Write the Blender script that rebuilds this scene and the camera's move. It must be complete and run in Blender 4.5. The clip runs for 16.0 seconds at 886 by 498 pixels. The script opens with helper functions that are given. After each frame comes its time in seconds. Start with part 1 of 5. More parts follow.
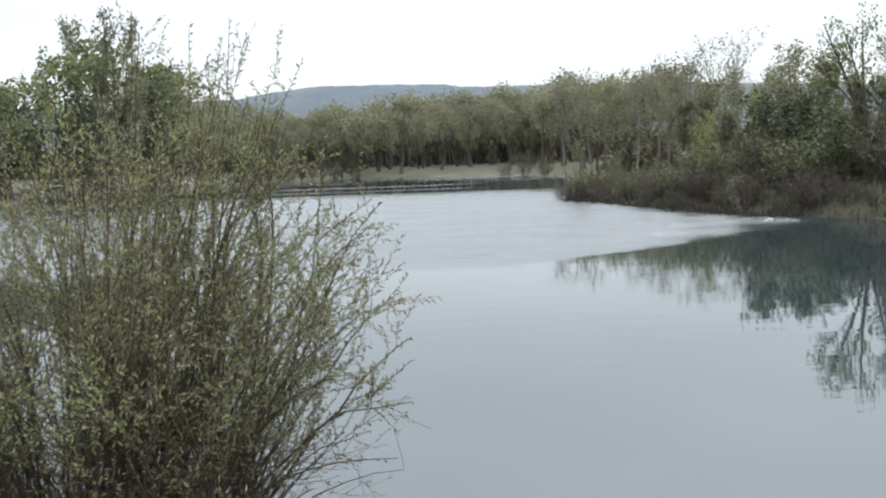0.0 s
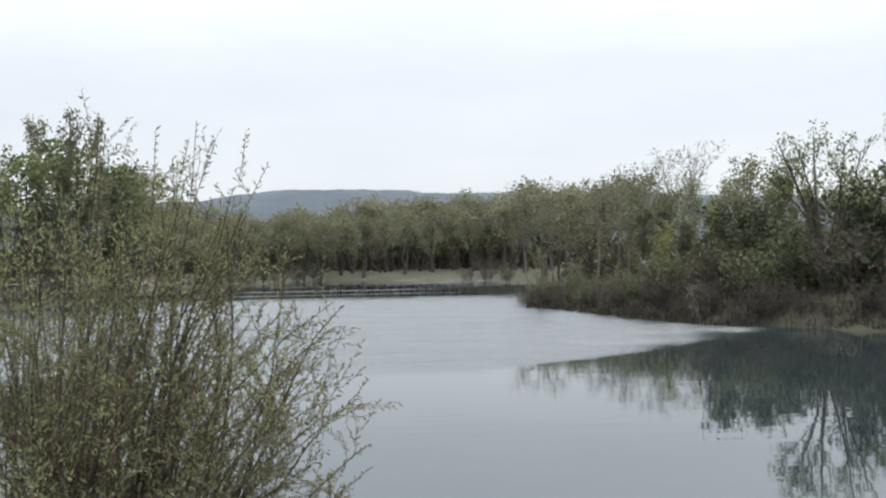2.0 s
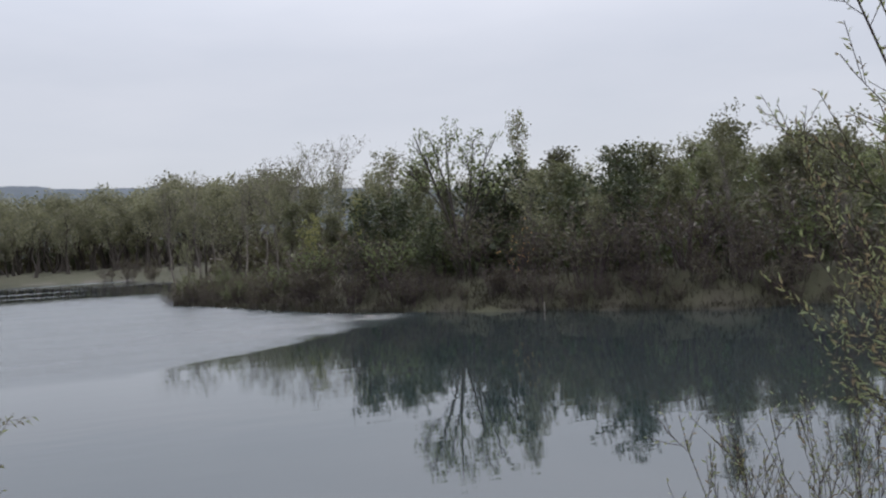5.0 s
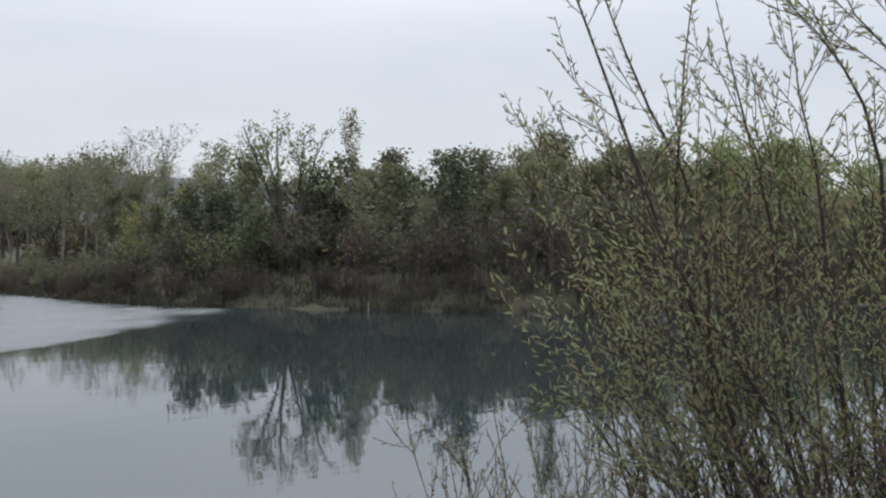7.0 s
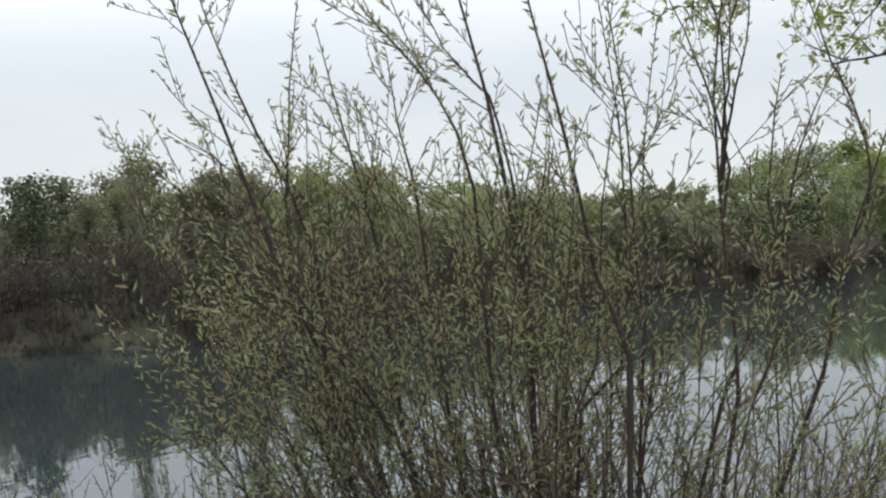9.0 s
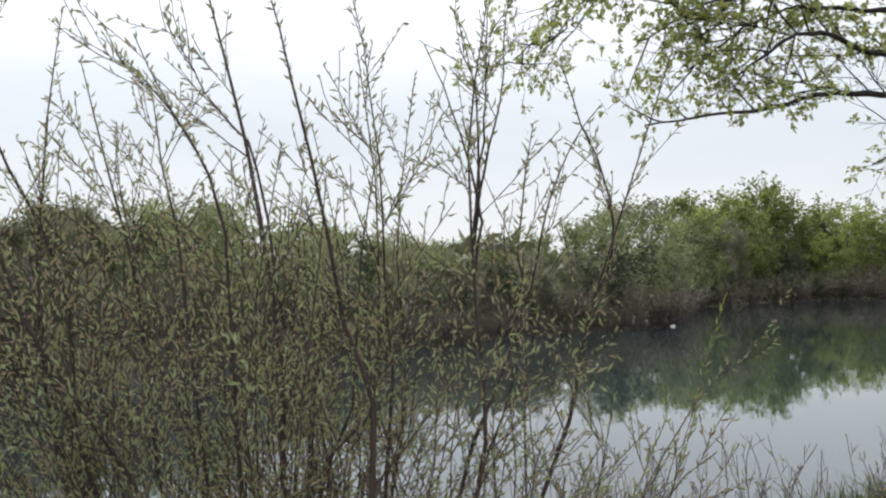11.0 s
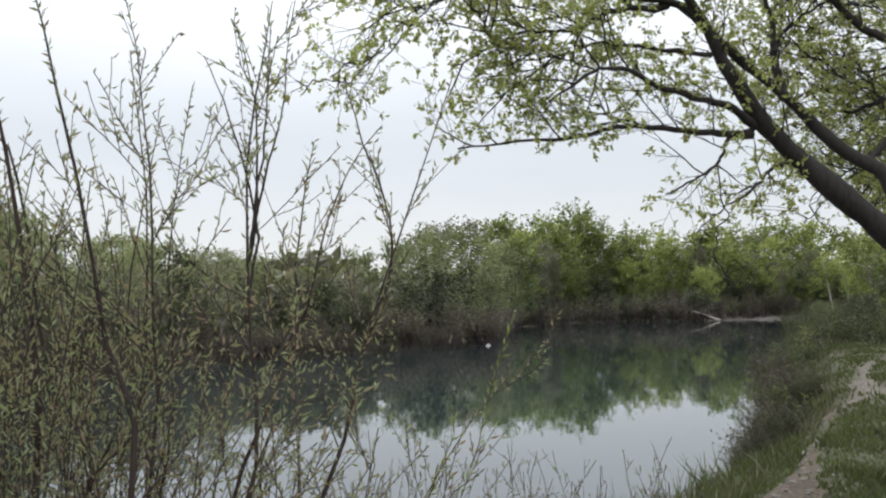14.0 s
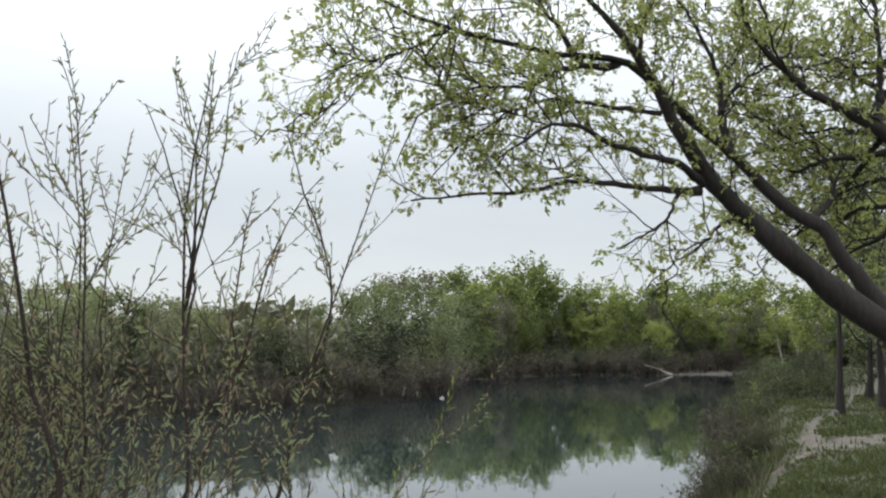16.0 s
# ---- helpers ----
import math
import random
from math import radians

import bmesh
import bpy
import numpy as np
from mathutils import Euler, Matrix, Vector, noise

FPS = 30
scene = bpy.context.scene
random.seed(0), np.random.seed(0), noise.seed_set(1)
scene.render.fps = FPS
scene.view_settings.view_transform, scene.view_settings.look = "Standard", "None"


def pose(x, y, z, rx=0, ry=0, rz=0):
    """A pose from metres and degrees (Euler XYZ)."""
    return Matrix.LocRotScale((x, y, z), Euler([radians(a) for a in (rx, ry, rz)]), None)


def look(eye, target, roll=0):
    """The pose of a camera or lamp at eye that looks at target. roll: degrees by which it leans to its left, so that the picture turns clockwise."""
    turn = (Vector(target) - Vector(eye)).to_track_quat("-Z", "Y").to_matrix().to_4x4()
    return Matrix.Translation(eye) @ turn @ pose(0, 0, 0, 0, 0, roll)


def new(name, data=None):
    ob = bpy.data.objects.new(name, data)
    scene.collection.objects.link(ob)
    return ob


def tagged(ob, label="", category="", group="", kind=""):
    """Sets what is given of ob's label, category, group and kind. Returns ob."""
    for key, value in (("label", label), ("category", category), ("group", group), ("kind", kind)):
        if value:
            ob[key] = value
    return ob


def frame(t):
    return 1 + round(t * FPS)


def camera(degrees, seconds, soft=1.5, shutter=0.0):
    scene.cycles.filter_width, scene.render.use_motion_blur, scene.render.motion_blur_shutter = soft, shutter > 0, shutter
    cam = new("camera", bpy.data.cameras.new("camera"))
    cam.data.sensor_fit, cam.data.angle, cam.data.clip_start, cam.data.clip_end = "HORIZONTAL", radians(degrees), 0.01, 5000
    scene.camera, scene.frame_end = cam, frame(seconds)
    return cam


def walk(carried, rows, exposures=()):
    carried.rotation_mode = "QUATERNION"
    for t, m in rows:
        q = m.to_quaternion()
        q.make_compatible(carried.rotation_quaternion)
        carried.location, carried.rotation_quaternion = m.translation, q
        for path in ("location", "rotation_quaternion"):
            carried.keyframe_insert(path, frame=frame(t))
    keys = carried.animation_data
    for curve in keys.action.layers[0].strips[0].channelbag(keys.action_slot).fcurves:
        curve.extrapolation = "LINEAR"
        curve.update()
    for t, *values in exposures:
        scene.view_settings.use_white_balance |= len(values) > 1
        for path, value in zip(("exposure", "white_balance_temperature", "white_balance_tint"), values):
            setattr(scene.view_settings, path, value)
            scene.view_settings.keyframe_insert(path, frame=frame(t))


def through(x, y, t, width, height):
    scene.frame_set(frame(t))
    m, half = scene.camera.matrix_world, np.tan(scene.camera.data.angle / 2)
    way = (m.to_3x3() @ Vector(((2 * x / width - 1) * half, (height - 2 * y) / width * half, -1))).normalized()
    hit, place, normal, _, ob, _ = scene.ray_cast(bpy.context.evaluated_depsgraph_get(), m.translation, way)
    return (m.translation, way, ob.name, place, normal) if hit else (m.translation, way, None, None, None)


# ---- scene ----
LENS = 48.91
# seconds, place, yaw, pitch, roll
PATH = [
    (0.0, 0.000, 0.000, 3.000, -0.00, -5.52, 2.10),
    (0.5, 0.000, 0.000, 3.000, -0.73, -4.03, 3.39),
    (1.0, 0.000, 0.000, 3.000, -0.79, -2.07, 2.88),
    (1.5, 0.000, 0.000, 3.000, -1.07, -0.46, 2.00),
    (2.0, 0.000, 0.000, 3.000, -2.19, 0.58, 1.17),
    (2.5, 0.000, 0.000, 3.000, -4.72, 1.24, 1.67),
    (3.0, 0.000, 0.000, 3.000, -7.04, 1.73, 1.73),
    (3.5, 0.000, 0.000, 3.000, -11.48, 1.96, 2.07),
    (4.0, 0.000, 0.000, 3.000, -14.89, 1.92, 2.36),
    (4.5, 0.000, 0.000, 3.000, -17.84, 1.52, 2.33),
    (5.0, 0.000, 0.000, 3.000, -22.67, -0.53, 3.04),
    (5.2, 0.000, 0.000, 3.000, -24.57, -0.74, 3.72),
    (7.3, 0.350, -0.020, 2.964, -33.96, -0.80, 1.02),
    (7.5, 0.350, -0.020, 2.964, -35.72, -0.56, 1.84),
    (8.0, 0.335, -0.005, 2.964, -45.37, 0.48, 2.05),
    (8.5, 0.320, 0.015, 2.964, -51.62, 0.14, 3.05),
    (9.0, 0.310, 0.030, 2.964, -55.98, 0.05, 2.73),
    (9.2, 0.317, 0.022, 2.964, -56.31, 0.61, 2.08),
    (11.3, 0.408, -0.192, 2.964, -66.20, 2.40, 0.81),
    (11.5, 0.411, -0.197, 2.964, -67.02, 2.42, 0.28),
    (12.0, 0.416, -0.211, 2.964, -68.93, 1.67, -0.06),
    (12.5, 0.421, -0.225, 2.964, -70.99, 1.94, 0.08),
    (13.0, 0.426, -0.242, 2.964, -72.71, 2.42, 0.46),
    (13.5, 0.431, -0.260, 2.964, -74.12, 2.92, 0.50),
    (14.0, 0.436, -0.278, 2.964, -75.27, 3.17, 0.53),
    (14.5, 0.438, -0.287, 2.964, -75.99, 3.52, 0.57),
    (15.0, 0.440, -0.297, 2.964, -76.48, 3.77, 0.70),
    (15.5, 0.443, -0.307, 2.964, -76.89, 4.59, 1.22),
    (16.0, 0.445, -0.317, 2.964, -77.92, 6.20, -0.03),
]
cam = camera(LENS, 16.0, soft=2.25)
EXPOSURES = [(0, .8, 6200, 11.5), (1.5, .6, 6250, 13.5), (2.5, .4, 6250, 12), (3, .32, 6250, 11.5), (3.5, .26, 6400, 10.5), (4, .17, 6250, 14.5), (5, .06, 6130, 17.5), (7.5, .26, 6200, 12.5), (8.2, .32, 6320, 10.5), (9, .38, 6330, 10.5), (11.5, .5, 6350, 13.5), (14, .42, 6350, 13), (16, .32, 6300, 11)]
walk(cam, [(t, pose(x, y, z, 90 + p, r, w)) for t, x, y, z, w, p, r in PATH], EXPOSURES)

# ---- world and sun: a thin bright overcast, the sun veiled beyond the lake ----
SUN_AZ, SUN_EL = 35.0, 50.0
world = bpy.data.worlds.new("overcast")
scene.world = world
world.use_nodes = True
wn, wl = world.node_tree.nodes, world.node_tree.links
wn.clear()


sky = wn.new("ShaderNodeTexSky")
sky.sky_type, sky.sun_disc = "NISHITA", False
sky.sun_elevation, sky.sun_rotation = radians(SUN_EL), radians(SUN_AZ)
geo = wn.new("ShaderNodeTexCoord")
sep = wn.new("ShaderNodeSeparateXYZ")
wl.new(geo.outputs["Generated"], sep.inputs[0])
rise = wn.new("ShaderNodeMapRange")
rise.interpolation_type = "SMOOTHSTEP"
rise.inputs["From Min"].default_value, rise.inputs["From Max"].default_value = 0.14, 0.62
rise.inputs["To Min"].default_value, rise.inputs["To Max"].default_value = 0.70, 2.0
wl.new(sep.outputs[2], rise.inputs["Value"])
flat = wn.new("ShaderNodeMapping")
flat.inputs["Scale"].default_value = (1.2, 1.2, 5.0)
wl.new(geo.outputs["Generated"], flat.inputs["Vector"])
cloud = wn.new("ShaderNodeTexNoise")
cloud.inputs["Scale"].default_value, cloud.inputs["Detail"].default_value, cloud.inputs["Roughness"].default_value = 2.2, 6.0, 0.52
wl.new(flat.outputs[0], cloud.inputs["Vector"])
ramp = wn.new("ShaderNodeValToRGB")
ramp.color_ramp.elements[0].position, ramp.color_ramp.elements[0].color = 0.34, (8.3, 8.7, 8.78, 1)
ramp.color_ramp.elements[1].position, ramp.color_ramp.elements[1].color = 0.66, (9.3, 9.58, 9.5, 1)
wl.new(cloud.outputs[0], ramp.inputs[0])
lift = wn.new("ShaderNodeVectorMath")
lift.operation = "SCALE"
wl.new(ramp.outputs[0], lift.inputs[0])
wl.new(rise.outputs[0], lift.inputs["Scale"])
tint = wn.new("ShaderNodeMix")
tint.data_type = "RGBA"
tint.inputs["Factor"].default_value = 0.88
wl.new(sky.outputs[0], tint.inputs[6])
wl.new(lift.outputs[0], tint.inputs[7])
bg = wn.new("ShaderNodeBackground")
bg.inputs["Strength"].default_value = 0.1
wout = wn.new("ShaderNodeOutputWorld")
wl.new(tint.outputs[2], bg.inputs["Color"])
wl.new(bg.outputs[0], wout.inputs[0])
sun = new("sun", bpy.data.lights.new("sun", "SUN"))
sun.data.energy, sun.data.angle, sun.data.color = 1.3, radians(12), (1, .95, .86)
sdir = Vector((math.sin(radians(SUN_AZ)) * math.cos(radians(SUN_EL)), math.cos(radians(SUN_AZ)) * math.cos(radians(SUN_EL)), math.sin(radians(SUN_EL))))
sun.matrix_world = look(sdir * 80, (0, 0, 0))


# ---- materials ----
class Mat:
    """A node material; node() adds a node and sets its inputs by name."""

    def __init__(self, name):
        self.m = bpy.data.materials.new(name)
        self.m.use_nodes = True
        self.t = self.m.node_tree
        self.t.nodes.clear()
        self.out = self.t.nodes.new("ShaderNodeOutputMaterial")

    def node(self, kind, ins=(), **props):
        n = self.t.nodes.new("ShaderNode" + kind)
        for k, v in props.items():
            if k == "op":
                n.operation = v
            elif k == "data":
                n.data_type = v
            elif k == "attr":
                n.attribute_name = v
        for k, v in dict(ins).items():
            self.put(n, k, v)
        return n

    def put(self, n, k, v):
        if isinstance(v, bpy.types.NodeSocket):
            self.t.links.new(v, n.inputs[k])
        else:
            n.inputs[k].default_value = v

    def noise(self, scale, detail=4.0, vec=None, rough=0.55):
        n = self.node("TexNoise", {"Scale": scale, "Detail": detail, "Roughness": rough})
        self.t.links.new(vec if vec else self.pos(), n.inputs["Vector"])
        return n.outputs[0]

    def pos(self):
        return self.node("NewGeometry").outputs["Position"]

    def ramp(self, fac, stops):
        n = self.node("ValToRGB")
        e = n.color_ramp.elements
        while len(e) < len(stops):
            e.new(0.5)
        for el, (p, c) in zip(e, stops):
            el.position, el.color = p, (*c, 1)
        self.t.links.new(fac, n.inputs[0])
        return n.outputs[0]

    def mix(self, fac, a, b, kind="MIX"):
        n = self.node("Mix", data="RGBA")
        n.blend_type = kind
        for k, v in ((0, fac), (6, a), (7, b)):
            self.put(n, k, (*v, 1) if isinstance(v, tuple) and len(v) == 3 else v)
        return n.outputs[2]

    def math(self, op, a, b=0.0):
        return self.node("Math", {0: a, 1: b}, op=op).outputs[0]

    def bump(self, h, strength=0.5, dist=0.02):
        return self.node("Bump", {"Height": h, "Strength": strength, "Distance": dist}).outputs[0]

    def surface(self, shader):
        self.t.links.new(shader, self.out.inputs["Surface"])
        return self.m

    def principled(self, **ins):
        return self.surface(self.node("BsdfPrincipled", {k.replace("_", " "): v for k, v in ins.items()}).outputs[0])


def greyed(c, share=.26):
    g = .3 * c[0] + .6 * c[1] + .1 * c[2]
    return tuple(v * (1 - share) + g * share for v in c)


def leaf_material(name, stops, through=0.35, patch=0.35, grey=.26, own=.5):
    """Leaves: a colour for each leaf from the ramp, uneven tone from clump to clump and from plant to plant, light through the blade."""
    m = Mat(name)
    island = m.node("NewGeometry").outputs["Random Per Island"]
    one = m.node("ObjectInfo").outputs["Random"]
    n = m.noise(patch, 2.0)
    f = m.math("ADD", m.math("MULTIPLY", island, 0.6), m.math("ADD", m.math("MULTIPLY", n, 0.5), m.math("MULTIPLY", m.math("SUBTRACT", one, 0.5), own)))
    col = m.ramp(m.math("SUBTRACT", f, 0.05), [(p, greyed(c, grey)) for p, c in stops])
    d = m.node("BsdfPrincipled", {"Base Color": col, "Roughness": 0.55, "Specular IOR Level": 0.3}).outputs[0]
    tr = m.node("BsdfTranslucent", {"Color": m.mix(0.3, col, (0.30, 0.34, 0.10))}).outputs[0]
    return m.surface(m.node("MixShader", {0: through, 1: d, 2: tr}).outputs[0])


def bark_material(name, dark, light, scale=6.0, relief=0.6):
    m = Mat(name)
    st = m.node("Mapping", {"Vector": m.pos(), "Scale": (scale, scale, scale * 0.22)}).outputs[0]
    n = m.noise(3.0, 6.0, st, 0.65)
    big = m.noise(0.9, 2.0)
    col = m.ramp(m.math("ADD", m.math("MULTIPLY", n, 0.7), m.math("MULTIPLY", big, 0.3)), [(0.32, dark), (0.62, light)])
    return m.principled(Base_Color=col, Roughness=0.9, Normal=m.bump(n, relief, 0.03))


bark_dark = bark_material("bark_dark", (.018, .014, .012), (.066, .054, .044))
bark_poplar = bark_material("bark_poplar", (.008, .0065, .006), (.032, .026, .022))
bark_grey = bark_material("bark_grey", (.06, .05, .042), (.20, .175, .15))
bark_pale = bark_material("bark_pale", (.16, .14, .12), (.36, .33, .29))
stem_red = bark_material("stem_red", (.012, .008, .007), (.05, .032, .026), 14.0, 0.3)
stem_green = bark_material("stem_green", (.016, .011, .009), (.075, .05, .038), 14.0, 0.3)
brush_twig = bark_material("brush_twig", (.024, .017, .019), (.08, .056, .059), 5.0, 0.3)
leaf_willow = leaf_material("leaf_willow", [(.1, (.17, .092, .072)), (.28, (.24, .158, .102)), (.42, (.188, .178, .088)), (.65, (.205, .236, .1)), (.85, (.3, .335, .175)), (.97, (.44, .45, .31))], .47, 2.5, .16, 0)
leaf_silver = leaf_material("leaf_silver", [(.1, (.1, .064, .054)), (.36, (.145, .114, .072)), (.6, (.182, .198, .084)), (.97, (.37, .405, .185))], .43, 2.0, .12, 0)
leaf_lime = leaf_material("leaf_lime", [(.15, (.055, .08, .016)), (.45, (.15, .2, .028)), (.85, (.3, .35, .06))], .48, .25, .15, .6)
leaf_wood = leaf_material("leaf_wood", [(.2, (.09, .083, .044)), (.5, (.142, .138, .07)), (.9, (.22, .222, .105))], .3, .2)
# olive like leaf_wood, but paled and greyed to hold the far wood's haze
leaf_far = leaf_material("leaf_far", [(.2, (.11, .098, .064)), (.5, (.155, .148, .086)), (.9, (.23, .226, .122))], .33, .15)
leaf_mid = leaf_material("leaf_mid", [(.2, (.055, .07, .028)), (.5, (.105, .135, .042)), (.9, (.19, .225, .07))], .3, .25)
leaf_bank = leaf_material("leaf_bank", [(.2, (.054, .047, .032)), (.5, (.093, .093, .047)), (.9, (.148, .152, .068))], .3, .22)
leaf_spring = leaf_material("leaf_spring", [(.2, (.085, .11, .035)), (.5, (.15, .19, .055)), (.9, (.25, .29, .09))], .36, .22)
# evergreens' own dark green, also painted shade in the undergrowth filler
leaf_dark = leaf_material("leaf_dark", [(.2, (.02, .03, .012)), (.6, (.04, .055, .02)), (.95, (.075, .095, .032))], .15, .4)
leaf_poplar = leaf_material("leaf_poplar", [(.15, (.24, .21, .05)), (.45, (.33, .37, .085)), (.9, (.47, .51, .18))], .54, 1.2, .1, 0)
leaf_brush = leaf_material("leaf_brush", [(.2, (.06, .04, .038)), (.55, (.085, .064, .048)), (.9, (.12, .112, .058))], .25, .5)
leaf_bramble = leaf_material("leaf_bramble", [(.2, (.02, .015, .011)), (.5, (.024, .027, .012)), (.9, (.055, .066, .02))], .2, 1.2, .1)
leaf_shrub = leaf_material("leaf_shrub", [(.2, (.022, .026, .01)), (.5, (.042, .055, .018)), (.9, (.085, .108, .03))], .22, .8, .06)
leaf_yellow = leaf_material("leaf_yellow", [(.2, (.15, .145, .03)), (.6, (.23, .225, .045)), (.9, (.31, .295, .075))], .4, .6)
leaf_orange = leaf_material("leaf_orange", [(.2, (.35, .16, .03)), (.9, (.55, .3, .06))], .3, .6)
blade_green = leaf_material("blade_green", [(.1, (.07, .056, .03)), (.25, (.028, .037, .012)), (.7, (.043, .06, .017)), (.95, (.085, .108, .034))], .34, .9, .08)
blade_dead = leaf_material("blade_dead", [(.2, (.028, .02, .019)), (.6, (.046, .034, .03)), (.95, (.082, .062, .05))], .2, .8)
blade_dry = leaf_material("blade_dry", [(.2, (.085, .062, .045)), (.6, (.135, .105, .07)), (.95, (.23, .185, .125))], .25, .8)


def ground_material():
    m = Mat("earth")
    sand = m.node("Attribute", attr="sand").outputs["Fac"]
    wet = m.node("Attribute", attr="wet").outputs["Fac"]
    fine, mid, big = m.noise(38.0, 5.0), m.noise(3.0, 5.0), m.noise(.35, 3.0)
    turf = m.ramp(m.math("ADD", m.math("MULTIPLY", mid, .6), m.math("MULTIPLY", fine, .4)), [(.3, (.024, .027, .012)), (.52, (.045, .05, .021)), (.72, (.075, .07, .037))])
    litter = m.ramp(fine, [(.3, (.032, .024, .018)), (.7, (.085, .066, .048))])
    turf = m.mix(m.math("MULTIPLY", big, .55), turf, litter)
    grit = m.node("TexVoronoi", {"Scale": 26.0, "Vector": m.pos()})
    stone = m.ramp(m.math("ADD", m.math("MULTIPLY", mid, .5), m.math("MULTIPLY", grit.outputs["Distance"], .7)), [(.25, (.05, .042, .035)), (.55, (.095, .082, .069)), (.85, (.165, .148, .128))])
    dirt = m.node("Attribute", attr="dirt").outputs["Fac"]
    stone = m.mix(dirt, stone, m.ramp(m.math("ADD", m.math("MULTIPLY", mid, .6), m.math("MULTIPLY", grit.outputs["Distance"], .6)), [(.3, (.026, .018, .011)), (.6, (.052, .037, .024)), (.9, (.098, .076, .053))]))
    edge = m.math("ADD", sand, m.math("MULTIPLY", m.math("SUBTRACT", m.noise(1.6, 5.0), .5), 1.1))
    f = m.node("MapRange", {"Value": edge, "From Min": .35, "From Max": .6}).outputs[0]
    col = m.mix(f, turf, stone)
    col = m.mix(m.math("MULTIPLY", wet, .75), col, (.045, .036, .028))
    h = m.math("ADD", m.math("MULTIPLY", fine, .5), m.math("MULTIPLY", grit.outputs["Distance"], .5))
    return m.principled(Base_Color=col, Roughness=.95, Normal=m.bump(h, .7, .03))


def water_material():
    """Still near the bank and under the far trees, wind-rippled beyond a slanting line."""
    m = Mat("lake_water")
    p = m.pos()
    warp = m.node("Mapping", {"Vector": p, "Scale": (.05, .16, 1)}).outputs[0]
    wob = m.math("MULTIPLY", m.math("SUBTRACT", m.noise(1.0, 3.0, warp), .5), 14.0)
    xyz = m.node("SeparateXYZ", {0: p})
    side = m.math("ADD", m.math("MULTIPLY", xyz.outputs[0], RIPPLE[0]), m.math("MULTIPLY", xyz.outputs[1], RIPPLE[1]))
    side = m.math("ADD", m.math("SUBTRACT", side, RIPPLE[2]), m.math("MULTIPLY", wob, .25))
    shelf = m.math("ADD", m.math("SUBTRACT", xyz.outputs[1], RIPPLE[3]), m.math("MULTIPLY", wob, .2))
    near = m.node("MapRange", {"Value": m.math("MINIMUM", side, m.math("MULTIPLY", shelf, .6)), "From Min": -.6, "From Max": 1.8}).outputs[0]
    far = m.node("MapRange", {"Value": m.math("ADD", xyz.outputs[1], m.math("MULTIPLY", wob, .6)), "From Min": 62.0, "From Max": 82.0, "To Min": 1.0, "To Max": 0.0}).outputs[0]
    streak = m.noise(1.0, 3.0, m.node("Mapping", {"Vector": p, "Scale": (.022, .2, 1), "Rotation": (0, 0, .1)}).outputs[0])
    far = m.math("MAXIMUM", far, m.node("MapRange", {"Value": streak, "From Min": .57, "From Max": .66}).outputs[0])
    gust = m.noise(1.0, 4.0, m.node("Mapping", {"Vector": p, "Scale": (.16, .55, 1), "Rotation": (0, 0, .12)}).outputs[0], .6)
    gust = m.node("MapRange", {"Value": gust, "From Min": .36, "From Max": .64, "To Min": .5, "To Max": 1.1}).outputs[0]
    wind = m.math("MULTIPLY", m.math("MULTIPLY", near, far), gust)
    rip = m.noise(5.5, 4.0, m.node("Mapping", {"Vector": p, "Scale": (.8, 1.6, 1), "Rotation": (0, 0, .3)}).outputs[0], .6)
    swell = m.noise(1.1, 2.0, m.node("Mapping", {"Vector": p, "Scale": (.45, 1.5, 1), "Rotation": (0, 0, -.5)}).outputs[0])
    calm = m.bump(swell, .06, .05)
    h = m.node("Bump", {"Height": rip, "Strength": m.math("ADD", m.math("MULTIPLY", wind, .6), .004), "Distance": .06, "Normal": calm}).outputs[0]
    rough = m.math("ADD", m.math("MULTIPLY", wind, .14), .014)
    silt = m.mix(m.noise(.05, 2.0), (.017, .0248, .0265), (.023, .034, .036))
    # wind waves show the watcher their near slopes
    slope = m.node("VectorMath", {0: (0, -.19, 0)}, op="SCALE")
    m.put(slope, "Scale", wind)
    h = m.node("VectorMath", {0: m.node("VectorMath", {0: h, 1: slope.outputs[0]}, op="ADD").outputs[0]}, op="NORMALIZE").outputs[0]
    return m.principled(Base_Color=silt, Roughness=rough, IOR=1.7, Normal=h)


RIPPLE = (-.65, .76, 18.4, 26.0)
# wooded hill with the blue grey of distance haze mixed into its base colour
hill_mat = Mat("hazed_hill")
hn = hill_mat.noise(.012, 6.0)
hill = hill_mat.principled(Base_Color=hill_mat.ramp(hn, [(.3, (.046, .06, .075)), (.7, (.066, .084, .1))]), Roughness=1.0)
earth, lake = ground_material(), water_material()
white_paint = Mat("white_paint")
white_paint = white_paint.principled(Base_Color=white_paint.ramp(white_paint.noise(9.0), [(.3, (.62, .62, .6)), (.7, (.82, .82, .8))]), Roughness=.5)
pm = Mat("pebble")
pebble_mat = pm.principled(Base_Color=pm.mix(.5, pm.ramp(pm.node("ObjectInfo").outputs["Random"], [(.1, (.07, .06, .05)), (.6, (.12, .105, .09)), (.95, (.22, .2, .18))]), pm.ramp(pm.noise(30.0), [(.3, (.08, .07, .06)), (.7, (.17, .155, .135))])), Roughness=.9)
car_paint, car_glass, car_tyre = Mat("car_paint"), Mat("car_glass"), Mat("car_tyre")
car_paint = car_paint.principled(Base_Color=car_paint.ramp(car_paint.noise(3.0), [(.3, (.42, .44, .46)), (.7, (.5, .52, .54))]), Roughness=.3, Metallic=.3)
car_glass = car_glass.principled(Base_Color=(.02, .025, .03, 1), Roughness=.05)
